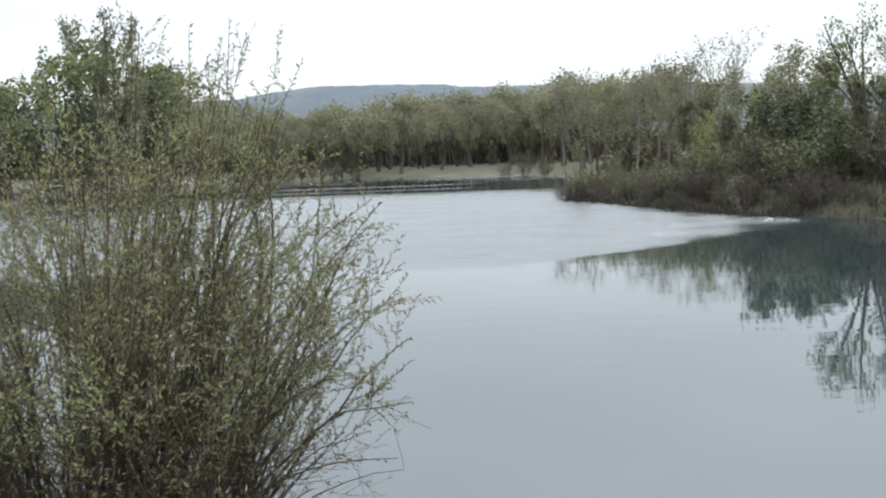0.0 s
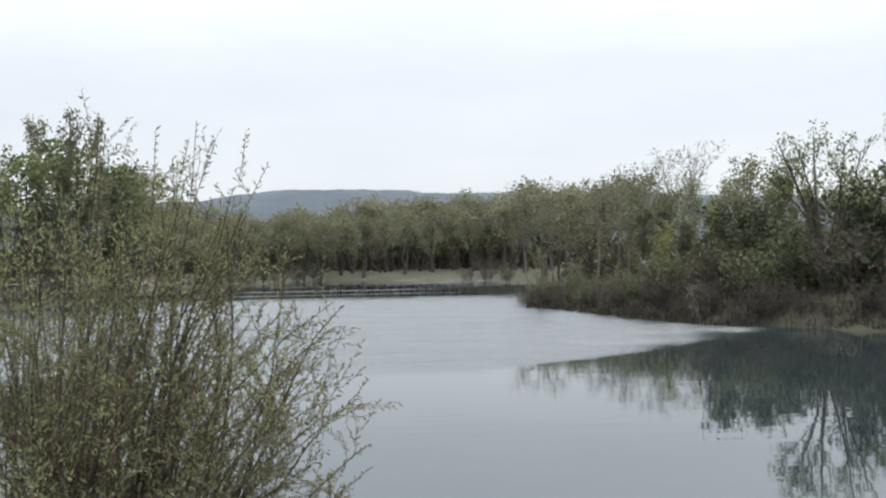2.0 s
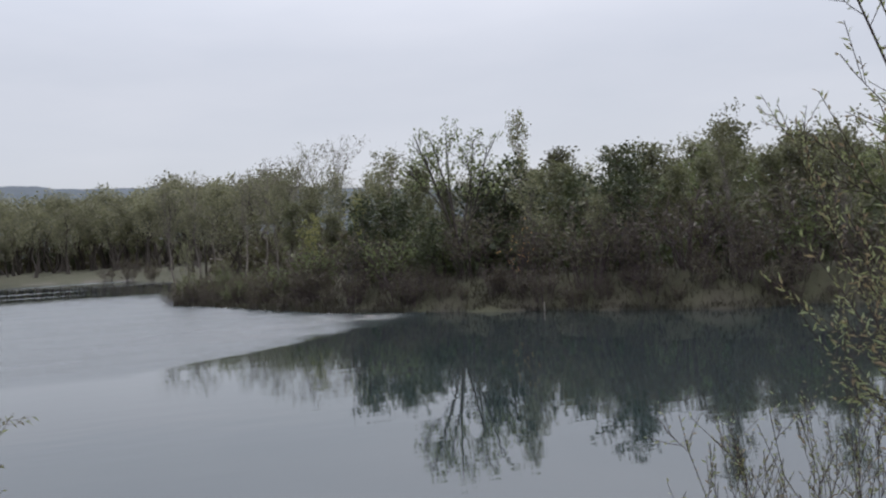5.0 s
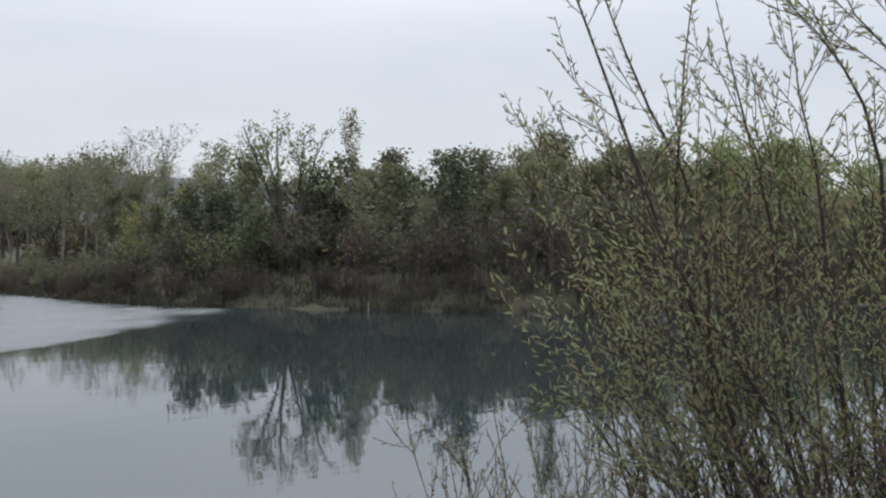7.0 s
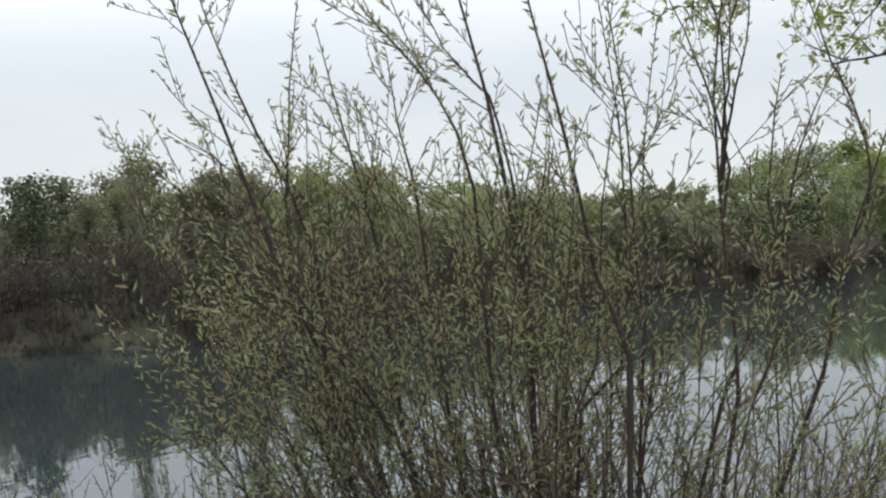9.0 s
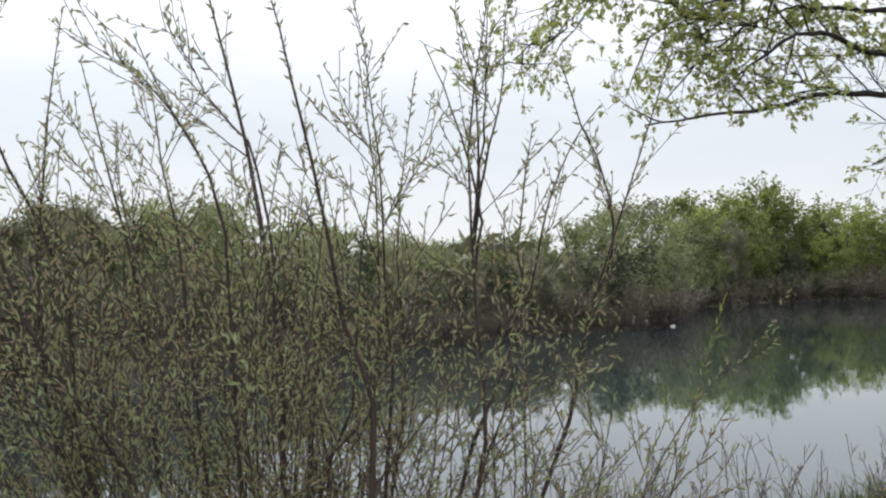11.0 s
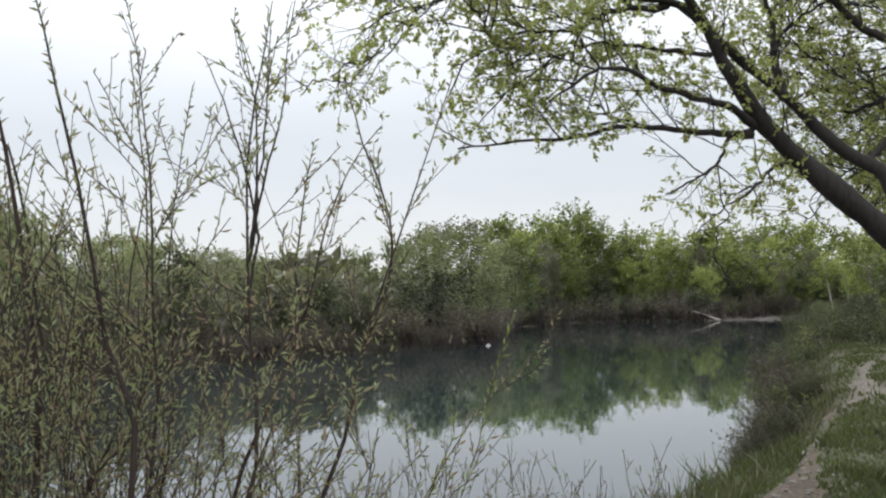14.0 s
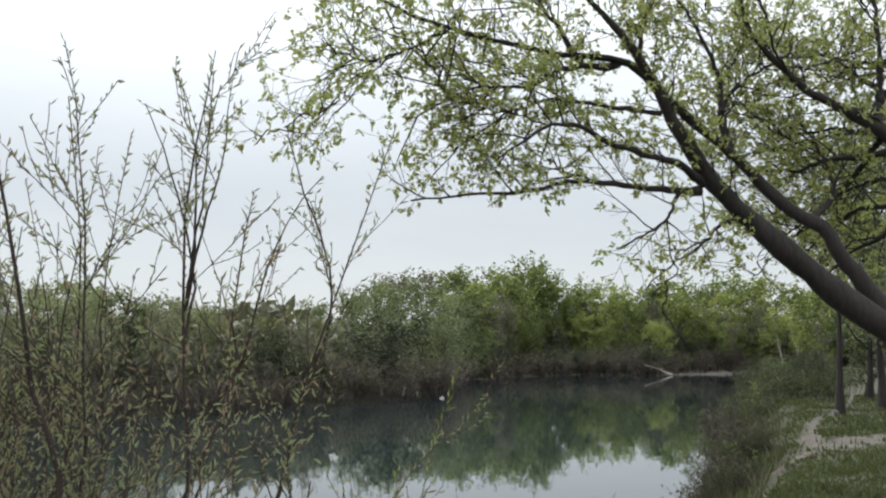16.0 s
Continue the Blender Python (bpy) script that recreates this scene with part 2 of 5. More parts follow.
car_tyre = car_tyre.principled(Base_Color=(.02, .02, .02, 1), Roughness=.8)


# ---- mesh helpers ----
def mesh_of(name, V, Q, mat, smooth=False):
    me = bpy.data.meshes.new(name)
    V, Q = np.ascontiguousarray(V, dtype=np.float32), np.ascontiguousarray(Q, dtype=np.int32)
    me.vertices.add(len(V))
    me.vertices.foreach_set("co", V.ravel())
    me.loops.add(Q.size)
    me.loops.foreach_set("vertex_index", Q.ravel())
    me.polygons.add(len(Q))
    me.polygons.foreach_set("loop_start", np.arange(len(Q), dtype=np.int32) * Q.shape[1])
    me.polygons.foreach_set("use_smooth", np.full(len(Q), smooth))
    me.update(calc_edges=True)
    me.materials.append(mat)
    return me


def piece(name, me, parent, label="", kind=""):
    ob = new(name, me)
    ob.parent = parent
    return tagged(ob, label, kind=kind)


def unit(a):
    return a / np.maximum(np.linalg.norm(a, axis=-1, keepdims=True), 1e-9)


def tubes(P, R, sides=4):
    """Tapered tubes along polylines P (k, m, 3) with radii R (k, m): vertices and quads."""
    k, m = P.shape[:2]
    T = unit(np.gradient(P, axis=1))
    ref = np.where(np.abs(T[:, :1, 2:3]) > .8, np.array([[[1., 0, 0]]]), np.array([[[0, 0, 1.]]]))
    A = unit(np.cross(T, np.broadcast_to(ref, T.shape)))
    B = np.cross(T, A)
    th = np.arange(sides) * 2 * np.pi / sides
    V = P[:, :, None] + R[:, :, None, None] * (A[:, :, None] * np.cos(th)[:, None] + B[:, :, None] * np.sin(th)[:, None])
    i = (np.arange(k)[:, None, None] * m + np.arange(m - 1)[None, :, None]) * sides
    s = np.arange(sides)[None, None]
    s2 = (s + 1) % sides
    Q = np.stack((i + s, i + s2, i + sides + s2, i + sides + s), -1)
    return V.reshape(-1, 3), Q.reshape(-1, 4)


def leaves(P, D, L, W, rng, fold=.25):
    """Folded lance-shaped leaves at P along D."""
    k = len(P)
    D = unit(D)
    S = unit(np.cross(D, rng.normal(size=(k, 3))))
    N = np.cross(S, D)
    L, W = L[:, None], W[:, None]
    mid = P + D * L * .45 + N * W * fold
    V = np.stack((P, mid + S * W * .5, P + D * L - N * L * .1, mid - S * W * .5), 1)
    return V.reshape(-1, 3), np.arange(k * 4).reshape(-1, 4)


def join(parts):
    V, Q, n = [], [], 0
    for v, q in parts:
        V.append(v)
        Q.append(q + n)
        n += len(v)
    return np.concatenate(V), np.concatenate(Q)


def along(P, i, t):
    """Points and tangents at share t of polylines i."""
    m = P.shape[1]
    f = np.clip(t * (m - 1), 0, m - 1.001)
    a = f.astype(int)
    w = (f - a)[:, None]
    p, q = P[i, a], P[i, a + 1]
    return p + (q - p) * w, unit(q - p)


def sprout(P, R, per, t0, t1, length, angle, rng, m=5, up=0.0, wob=.06, taper=.12, thick=.5, flat=None):
    """Side shoots: per of them on each polyline, between shares t0 and t1, at that angle; length(t, parent) in metres."""
    k = len(P)
    i = np.repeat(np.arange(k), per)
    t = (np.tile(np.arange(per), k) + rng.random(k * per)) / per * (t1 - t0) + t0
    p, d = along(P, i, t)
    side = unit(np.cross(d, rng.normal(size=d.shape)))
    a = np.radians(angle * rng.uniform(.7, 1.3, len(i)))[:, None]
    d = unit(d * np.cos(a) + side * np.sin(a) + np.array([0, 0, up * .5]))
    L = length(t, i)[:, None, None]
    s = np.linspace(0, 1, m)[None, :, None]
    jit = np.cumsum(rng.normal(size=(len(i), m, 3)) * wob / m ** .5, axis=1)
    jit -= jit[:, :1]
    C = p[:, None] + L * (d[:, None] * s + np.array([0, 0, up]) * s ** 2 * .5 + jit * s)
    mm = R.shape[1]
    r0 = R[i, np.clip((t * (mm - 1)).astype(int), 0, mm - 1)] * thick
    RR = r0[:, None] * np.linspace(1, taper, m)[None]
    return C, RR, i, t


# ---- the lie of the land ----
# far shore, by bearing from the first view and metres; then the near bank back again
FAR = [(-48, 75), (-30, 74), (-19.7, 76), (-15, 100), (-11.6, 125), (-7.4, 135), (-4.8, 148), (3.8, 130), (6.6, 108), (10, 98), (12, 84), (10, 70), (7.4, 64), (6.9, 59), (9, 55),
       (13.5, 46.5), (17.5, 42.5), (24.4, 40), (31, 38), (38, 36), (50, 39), (62, 48), (70, 57), (76.2, 64), (78.4, 69), (78.9, 85), (79.8, 113), (83, 132), (86.3, 146), (90.5, 146), (94, 156), (96, 158)]
NEAR = [(110, -10.5), (69.4, -6.2), (39, -3.2), (30, -2.3), (21, -1.4), (15, -.3), (9, 1.3), (6, 2.4), (3, 4), (0, 5.2), (-3, 5.9), (-8, 6.5), (-30, 14)]
PTS = np.array([(d * math.sin(radians(a)), d * math.cos(radians(a))) for a, d in FAR] + NEAR)


def shore(x, y):
    """Distance to the lake's edge: positive on land."""
    x, y = np.asarray(x, float), np.asarray(y, float)
    best, inside = np.full(x.shape, 1e9), np.zeros(x.shape, bool)
    for (ax, ay), (bx, by) in zip(PTS, np.roll(PTS, -1, 0)):
        ex, ey = bx - ax, by - ay
        s = np.clip(((x - ax) * ex + (y - ay) * ey) / (ex * ex + ey * ey), 0, 1)
        best = np.minimum(best, np.hypot(x - ax - s * ex, y - ay - s * ey))
        inside ^= ((ay > y) != (by > y)) & (x < ex * (y - ay) / (ey if abs(ey) > 1e-9 else 1e-9) + ax)
    return np.where(inside, -best, best)


def ripply(x, y, s=1.0):
    return np.sin(x * 1.7 * s + 1.3 * np.sin(y * 1.1 * s)) * np.sin(y * 1.9 * s + 1.1 * np.sin(x * .8 * s))


def height(x, y):
    x, y = np.asarray(x, float), np.asarray(y, float)
    r = np.hypot(x, y)
    d = shore(x, y) + np.clip(r / 40, 0, 1) * .5 * ripply(x, y, .45) + .12 * ripply(x, y, 1.3)
    far = np.clip((r - 40) / 30, 0, 1)
    run = 2.2 + 12 * far
    s = np.clip(d / run, 0, 1)
    s = s * s * (3 - 2 * s)
    land = (1.35 - .35 * far) * s + .02 * np.clip(d, 0, 1) * ripply(x, y, 2.1) + .05 * np.clip(d - 1, 0, 1) * ripply(x, y, .6)
    return np.where(d > 0, land, -1.3 * np.clip(-d / 3, 0, 1))


def ground_at(x, y):
    return float(height(np.array([x]), np.array([y]))[0])


def bearing(a, d):
    return d * math.sin(radians(a)), d * math.cos(radians(a))


rad = np.concatenate(([0.0005], np.geomspace(.4, 260, 165), np.geomspace(275, 4200, 26)))
az = np.radians(np.concatenate((np.arange(-60, 125, .8), np.arange(125, 300, 3.0))))
na = len(az)
X, Y = rad[:, None] * np.sin(az), rad[:, None] * np.cos(az)
Z = height(X.ravel(), Y.ravel())
i, j = np.meshgrid(np.arange(len(rad) - 1), np.arange(na), indexing="ij")
Q = np.stack((i * na + j, (i + 1) * na + j, (i + 1) * na + (j + 1) % na, i * na + (j + 1) % na), -1).reshape(-1, 4)
gm = mesh_of("ground", np.stack((X.ravel(), Y.ravel(), Z), 1), Q, earth, True)
# the trodden path: places and half widths, with a branch behind the slim tree
PATHLINE = np.array([(-6, -2.2, .4), (4, -.9, .4), (8.6, -.88, .44), (9.6, -1.0, .42), (10.4, -1.15, .3), (11.2, -1.3, .19), (12.6, -1.5, .13), (14, -1.7, .07), (15.6, -2.05, .08), (16.9, -2.2, .3), (18.6, -2.9, .6), (19.6, -3.6, .65), (20.6, -4.5, .6), (22.4, -5.8, .6), (26, -8, .6), (33, -11, .6)])
BRANCH = np.array([(19.4, -3.2, .3), (22, -3.4, .2), (25.3, -4.0, .17), (27, -4.5, .15), (34, -6.4, .1), (45, -8.6, .1)])


def track(x, y):
    """Distance from the middle of the trodden path, in half widths."""
    best = np.full(np.shape(x), 1e9)
    for line in (PATHLINE, BRANCH):
        for (ax, ay, aw), (bx, by, bw) in zip(line, line[1:]):
            ex, ey = bx - ax, by - ay
            s = np.clip(((x - ax) * ex + (y - ay) * ey) / (ex * ex + ey * ey), 0, 1)
            best = np.minimum(best, np.hypot(x - ax - s * ex, y - ay - s * ey) / (aw + (bw - aw) * s))
    return best


gx, gy = X.ravel(), Y.ravel()
gd, gb = shore(gx, gy), np.degrees(np.arctan2(gx, gy))
gr = np.hypot(gx, gy)
sandy = np.where((gb > -6.5) & (gb < 5.0) & (gr > 100), np.clip(.8 - gd / 5, 0, 1) * np.clip((gb + 3.5) / 4, 0, 1), 0)
sandy = np.maximum(sandy, np.where((gb > 90.3) & (gb < 95.8) & (gr > 120), np.clip(1.5 - gd / 7, 0, 1), 0))
sandy = np.maximum(sandy, np.where((gb > 7) & (gb < 14) & (gr > 50) & (gr < 75), np.clip(1.0 - np.abs(gd - 5) / 3, 0, 1) * .8, 0))
sandy = np.maximum(sandy, np.where((gr < 60) & (gx > -8), np.clip(1.4 - track(gx, gy), 0, 1) * np.interp(gx, [11, 12.5, 16, 17.5], [.8, .5, .5, 1]), 0))
sandy = np.maximum(sandy, np.where((gb < -14) & (gb > -40), np.clip(1.2 - np.abs(gd - 9) / 3, 0, 1), 0))
for key, val in (("sand", sandy), ("dirt", np.where(gr < 70, np.clip((18.8 - gx) / 2, .35, 1), 0)), ("wet", np.clip(1 - np.abs(gd) / .5, 0, 1))):
    gm.attributes.new(key, "FLOAT", "POINT").data.foreach_set("value", val.astype(np.float32))
tagged(new("ground", gm), "grassy lake bank with a trodden gravel path", "ground", kind="structure")
wm = mesh_of("water", [(-160, -40, 0), (220, -40, 0), (220, 200, 0), (-160, 200, 0)], [(0, 1, 2, 3)], lake)
tagged(new("water", wm), "calm grey green lake, wind-rippled further out", "lake", kind="structure")

# the long flat-topped hill beyond the woods
RIDGE = [(-75, 2.6), (-40, 3.2), (-20, 3.3), (-12, 3.55), (-10, 3.85), (-7.5, 4.17), (-4.3, 4.18), (-1, 4.12), (.1, 4.08), (.9, 3.92), (4, 3.82), (7, 3.84), (9.9, 3.65), (14, 3.5), (30, 2.6), (60, 1.6), (110, 1.2)]
ha = np.arange(-75, 110.1, .25)
he = np.interp(ha, *zip(*RIDGE)) + .03 * np.sin(ha * 3.1) * np.sin(ha * 1.3 + 1) + .012 * np.sin(ha * 9.7)
HV = []
for d, f in ((1700, -.02), (1950, .3), (2200, .55), (2450, .82), (2600, 1.0), (3000, .9)):
    rr = d * (1 + .02 * np.sin(ha * .9 + d) * (f < 1))
    HV.append(np.stack((rr * np.sin(np.radians(ha)), rr * np.cos(np.radians(ha)), 2600 * np.tan(np.radians(he)) * f + 3), 1))
nh = len(ha)
i, j = np.meshgrid(np.arange(5), np.arange(nh - 1), indexing="ij")
HQ = np.stack((i * nh + j, i * nh + j + 1, (i + 1) * nh + j + 1, (i + 1) * nh + j), -1).reshape(-1, 4)
tagged(new("backdrop_hill", mesh_of("backdrop_hill", np.concatenate(HV), HQ, hill, True)), "long flat-topped wooded hill far off, blue grey from painted haze", "hill", kind="structure")


# ---- trees ----
def tree_parts(seed, H=10.0, spread=.28, trunk_r=.16, first=.25, limbs=16, up=55.0, per=5, twigs=4, leaf_n=9, leaf_l=.22, leaf_w=.13, lean=.04, forks=0, clump=.16, top=.97, crown="egg", fine=0):
    """Vertices and quads of a tree's wood and of its crown, of that height, standing at the origin."""
    rng = np.random.default_rng(seed)
    m = 9
    s = np.linspace(0, 1, m)
    stems = []
    for f in range(max(1, forks)):
        a = 2 * np.pi * f / max(1, forks) + rng.uniform(-.4, .4)
        out = (spread * .8 if forks else 0) * H * s ** 1.3
        w = np.cumsum(rng.normal(size=(m, 2)) * lean * H / m, axis=0)
        w -= w[0]
        h = H * top * (1 if f == 0 else rng.uniform(.8, 1))
        stems.append(np.stack((w[:, 0] + np.cos(a) * out, w[:, 1] + np.sin(a) * out, s * h), 1))
    P0 = np.stack(stems)
    R0 = np.repeat((trunk_r * (1 - .93 * s ** .85) * (1 + .5 * np.exp(-s * 22)))[None], len(P0), 0) * (.75 if forks else 1)

    def reach(t, i):
        u = (t - first) / (1 - first)
        if crown == "egg":
            prof = np.sin(np.pi * np.clip(u * .82 + .16, 0, 1)) ** .8
        elif crown == "spire":
            prof = (1 - u) * .9 + .08
        else:
            prof = .55 + .45 * np.sin(np.pi * u)
        return spread * H * prof * rng.uniform(.5, 1.3, len(t)) * (.6 if forks else 1)

    P1, R1, _, t1 = sprout(P0, R0, limbs, first, .97, reach, 90 - up, rng, 6, .35, .10, .15, .6)
    P2, R2, _, _ = sprout(P1, R1, per, .22, .98, lambda t, i: spread * H * .42 * rng.uniform(.5, 1.1, len(t)), 45, rng, 4, .2, .10, .2, .6)
    P3, R3, i3, _ = sprout(P2, R2, twigs, .25, 1.0, lambda t, i: spread * H * .2 * rng.uniform(.5, 1.2, len(t)), 48, rng, 3, .15, .08, .3, .7)
    stem = tubes(P0, R0, 7)
    wood = join([tubes(P1, np.maximum(R1, .012), 4 if fine else 3)] + ([tubes(P2, np.maximum(R2, .008), 3)] if fine else []) + ([tubes(P3, np.maximum(R3, .005), 3)] if fine > 1 else []))
    i = np.repeat(np.arange(len(P3)), leaf_n)
    p, d = along(P3, i, rng.random(len(i)))
    p = p + rng.normal(size=p.shape) * clump
    full = rng.random(len(P2)) < .82
    keep = (p[:, 2] > H * first * .55) & full[i3[i]]
    p, d = p[keep], d[keep]
    k = len(p)
    L = leaf_l * rng.uniform(.6, 1.3, k)
    return stem, wood, leaves(p, d * .5 + rng.normal(size=d.shape), L, leaf_w / leaf_l * L, rng)


def make_tree(kind, stem, wood, crown, bark, leaf, label, category="tree", group=""):
    t = tagged(new(kind), label, category, group)
    piece("trunk", mesh_of("trunk", *stem, bark, True), t)
    piece("branchwood", mesh_of("branchwood", *wood, bark, True), t, kind="stuff")
    piece("crown", mesh_of("crown", *crown, leaf), t)
    return t


def variants(kind, n, seed, bark, leaf, label, group, category="tree", **kw):
    """n trees of one kind, each on its own mesh; they are placed by plant()."""
    return [[make_tree(kind, *tree_parts(seed + q, **kw), bark, leaf, label, category, group), False, kw.get("H", 10.0)] for q in range(n)]


rngw = np.random.default_rng(5)


def plant(pool, x, y, H, wide=1.0, z=None, q=None):
    """Stand one tree of the pool at x, y, so tall and so wide."""
    fresh = [w for w in pool if not w[1]]
    v = fresh[0] if fresh else pool[int(rngw.integers(len(pool))) if q is None else q]
    k = H / v[2]
    m = Matrix.Translation((x, y, (ground_at(x, y) if z is None else z) - .06)) @ Matrix.Rotation(rngw.uniform(0, 6.28), 4, "Z") @ Matrix.Diagonal((k * wide, k * wide, k, 1))
    if not v[1]:
        v[0].matrix_basis, v[1] = m, True
        return v[0]
    c = v[0].copy()
    scene.collection.objects.link(c)
    for ch in v[0].children:
        o = ch.copy()
        scene.collection.objects.link(o)
        o.parent = c
    c.matrix_basis = m
    return c


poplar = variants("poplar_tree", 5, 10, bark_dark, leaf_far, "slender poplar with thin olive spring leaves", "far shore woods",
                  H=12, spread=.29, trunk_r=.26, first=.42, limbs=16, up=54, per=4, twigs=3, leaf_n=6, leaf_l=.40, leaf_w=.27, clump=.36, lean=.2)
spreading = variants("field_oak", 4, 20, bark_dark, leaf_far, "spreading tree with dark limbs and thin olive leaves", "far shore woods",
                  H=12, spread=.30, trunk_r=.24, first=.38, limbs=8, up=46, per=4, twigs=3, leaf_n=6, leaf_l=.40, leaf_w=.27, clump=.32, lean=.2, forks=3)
willow = variants("willow_tree", 5, 30, bark_dark, leaf_mid, "full mid green willow tree on the far bank", "bank woods",
                  H=9, spread=.42, trunk_r=.2, first=.1, limbs=22, up=48, per=4, twigs=3, leaf_n=7, leaf_l=.34, leaf_w=.25, clump=.19, lean=.14)
bank_poplar = variants("bank_poplar", 5, 40, bark_dark, leaf_bank, "upright dark-trunked poplar with an olive crown", "bank woods",
                       H=9, spread=.19, trunk_r=.13, first=.34, limbs=20, up=58, per=4, twigs=4, leaf_n=7, leaf_l=.21, leaf_w=.16, clump=.2, lean=.12)
sparse = variants("alder_tree", 4, 50, bark_grey, leaf_wood, "half-leafed tree with visible grey limbs", "bank woods",
                  H=9, spread=.36, trunk_r=.15, first=.2, limbs=18, up=54, per=4, twigs=4, leaf_n=5, leaf_l=.23, leaf_w=.15, clump=.15, lean=.12, fine=1)
lime = variants("aspen_tree", 4, 70, bark_grey, leaf_lime, "fresh lime green aspen on the far bank", "lime green woods",
                H=13, spread=.39, trunk_r=.18, first=.14, limbs=18, up=42, per=4, twigs=3, leaf_n=11, leaf_l=.42, leaf_w=.32, clump=.24, lean=.14)
spring = variants("spring_maple", 4, 76, bark_grey, leaf_spring, "rounded tree in soft green young leaf", "soft green woods",
                  H=10, spread=.36, trunk_r=.16, first=.16, limbs=18, up=46, per=4, twigs=3, leaf_n=7, leaf_l=.34, leaf_w=.25, clump=.26, lean=.14)
cypress = variants("cypress_tree", 1, 85, bark_dark, leaf_dark, "narrow dark evergreen cypress", "cypresses",
                   H=13, spread=.09, trunk_r=.15, first=.05, limbs=30, up=66, per=3, twigs=3, leaf_n=8, leaf_l=.4, leaf_w=.22, clump=.15, lean=.02, crown="spire")
holm = variants("holm_oak", 2, 90, bark_dark, leaf_dark, "dark evergreen oak with a rounded crown", "evergreen oaks",
                H=5, spread=.42, trunk_r=.16, first=.05, limbs=16, up=40, per=4, twigs=3, leaf_n=8, leaf_l=.23, leaf_w=.15, clump=.16)
feathery = variants("white_poplar", 1, 99, bark_pale, leaf_silver, "tall pale poplar with a feathery thin crown", "",
                    H=9, spread=.17, trunk_r=.11, first=.3, limbs=20, up=66, per=4, twigs=4, leaf_n=5, leaf_l=.15, leaf_w=.1, clump=.14, lean=.06, fine=2)
bare = variants("bare_tree", 2, 104, bark_grey, leaf_wood, "nearly bare tree with a wide twiggy crown", "bare trees",
                H=12, spread=.3, trunk_r=.16, first=.4, limbs=14, up=55, per=5, twigs=5, leaf_n=1, leaf_l=.25, leaf_w=.15, clump=.1, lean=.12, fine=2)
airy = variants("tall_aspen", 3, 120, bark_grey, leaf_far, "tall pale green aspen with sky showing through", "tall aspens",
                H=15, spread=.2, trunk_r=.2, first=.3, limbs=16, up=60, per=4, twigs=4, leaf_n=5, leaf_l=.34, leaf_w=.24, clump=.25, lean=.1, fine=1)
sapling = variants("yellow_sapling", 2, 110, bark_grey, leaf_yellow, "young tree in bright yellow green leaf", "yellow saplings",
                   H=4, spread=.28, trunk_r=.05, first=.15, limbs=12, up=55, per=4, twigs=3, leaf_n=6, leaf_l=.16, leaf_w=.1, clump=.14)

SKYLINE = [(-48, 6), (-30, 5.4), (-22.4, 5.3), (-20.5, 6.6), (-17, 6.4), (-14, 3.3), (-11.7, 2.81), (-8.5, 2.72), (-4.6, 2.86), (-2, 3.16), (2.3, 3.33), (4.9, 3.38), (6.7, 3.8), (10.1, 3.79), (12, 4.49), (13.9, 4.7), (14.8, 4.4), (16, 5.03), (17.5, 4.4), (19.8, 5.2), (21.5, 4.9), (24.2, 4.2), (25.5, 4.4), (28.8, 4.79), (30.7, 4.73), (34.9, 5.3), (38.7, 5.5),
           (42.6, 5.82), (48.2, 6.1), (51.5, 6.02), (55.4, 5), (57.2, 5.27), (65.7, 3.42), (71.5, 3.9), (74.9, 5.1), (77.8, 5.25), (80.1, 4.9), (81.7, 5.0), (83.2, 5.6), (84.6, 4.97), (85.8, 4.3),
           (88.3, 4.34), (93.1, 4.26), (99.1, 4.1), (110, 4.2)]
ROWS = np.arange(12, 320, .5)


def bank_at(a):
    """Metres from the eye to the far bank on this bearing."""
    sx, sy = bearing(a, 1)
    s = shore(ROWS * sx, ROWS * sy)
    wet = np.nonzero(s < -.5)[0]
    if a > 95 or not len(wet):
        return 157.0
    return ROWS[wet[0] + np.nonzero(s[wet[0]:] > 0)[0][0]]


def skyline(a, D, base):
    """The height of a tree at bearing a and D metres that just reaches the skyline."""
    return .94 * (3 + D * math.tan(radians(np.interp(a, *zip(*SKYLINE)))) - base)


def stand(pool, a0, a1, step, back, share, wide=1.0, fixed=None):
    """A row of trees from bearing a0 to a1 every step metres, so far behind the bank, at a share of the skyline's height."""
    a = a0
    while a < a1:
        D = (bank_at(a) if fixed is None else fixed) + back * rngw.uniform(.75, 1.25)
        x, y = bearing(a + rngw.uniform(-.2, .2), D)
        if shore(np.array([x]), np.array([y]))[0] > .8:
            H = max(1.5, skyline(a, D, ground_at(x, y)) * rngw.uniform(*share))
            plant(pool, x, y, H, wide * rngw.uniform(.85, 1.15))
        a += math.degrees(step * rngw.uniform(.75, 1.25) / D)


# left shore
stand(willow, -44, -15, 4.0, 13, (.75, .95))
stand(holm, -44, -15.5, 4.0, 9, (.55, .85), 1.1)
stand(willow, -44, -14, 4.2, 24, (.8, 1.0))
for a, D, H in ((-20.2, 90, 15.5), (-18.6, 92, 16), (-17.2, 91, 15.5)):
    plant(airy, *bearing(a, D), H, .62)
stand(sparse, -15, -8, 5, 9, (.55, .9))
stand(holm, -12, -8.5, 3.0, 5, (.35, .5))
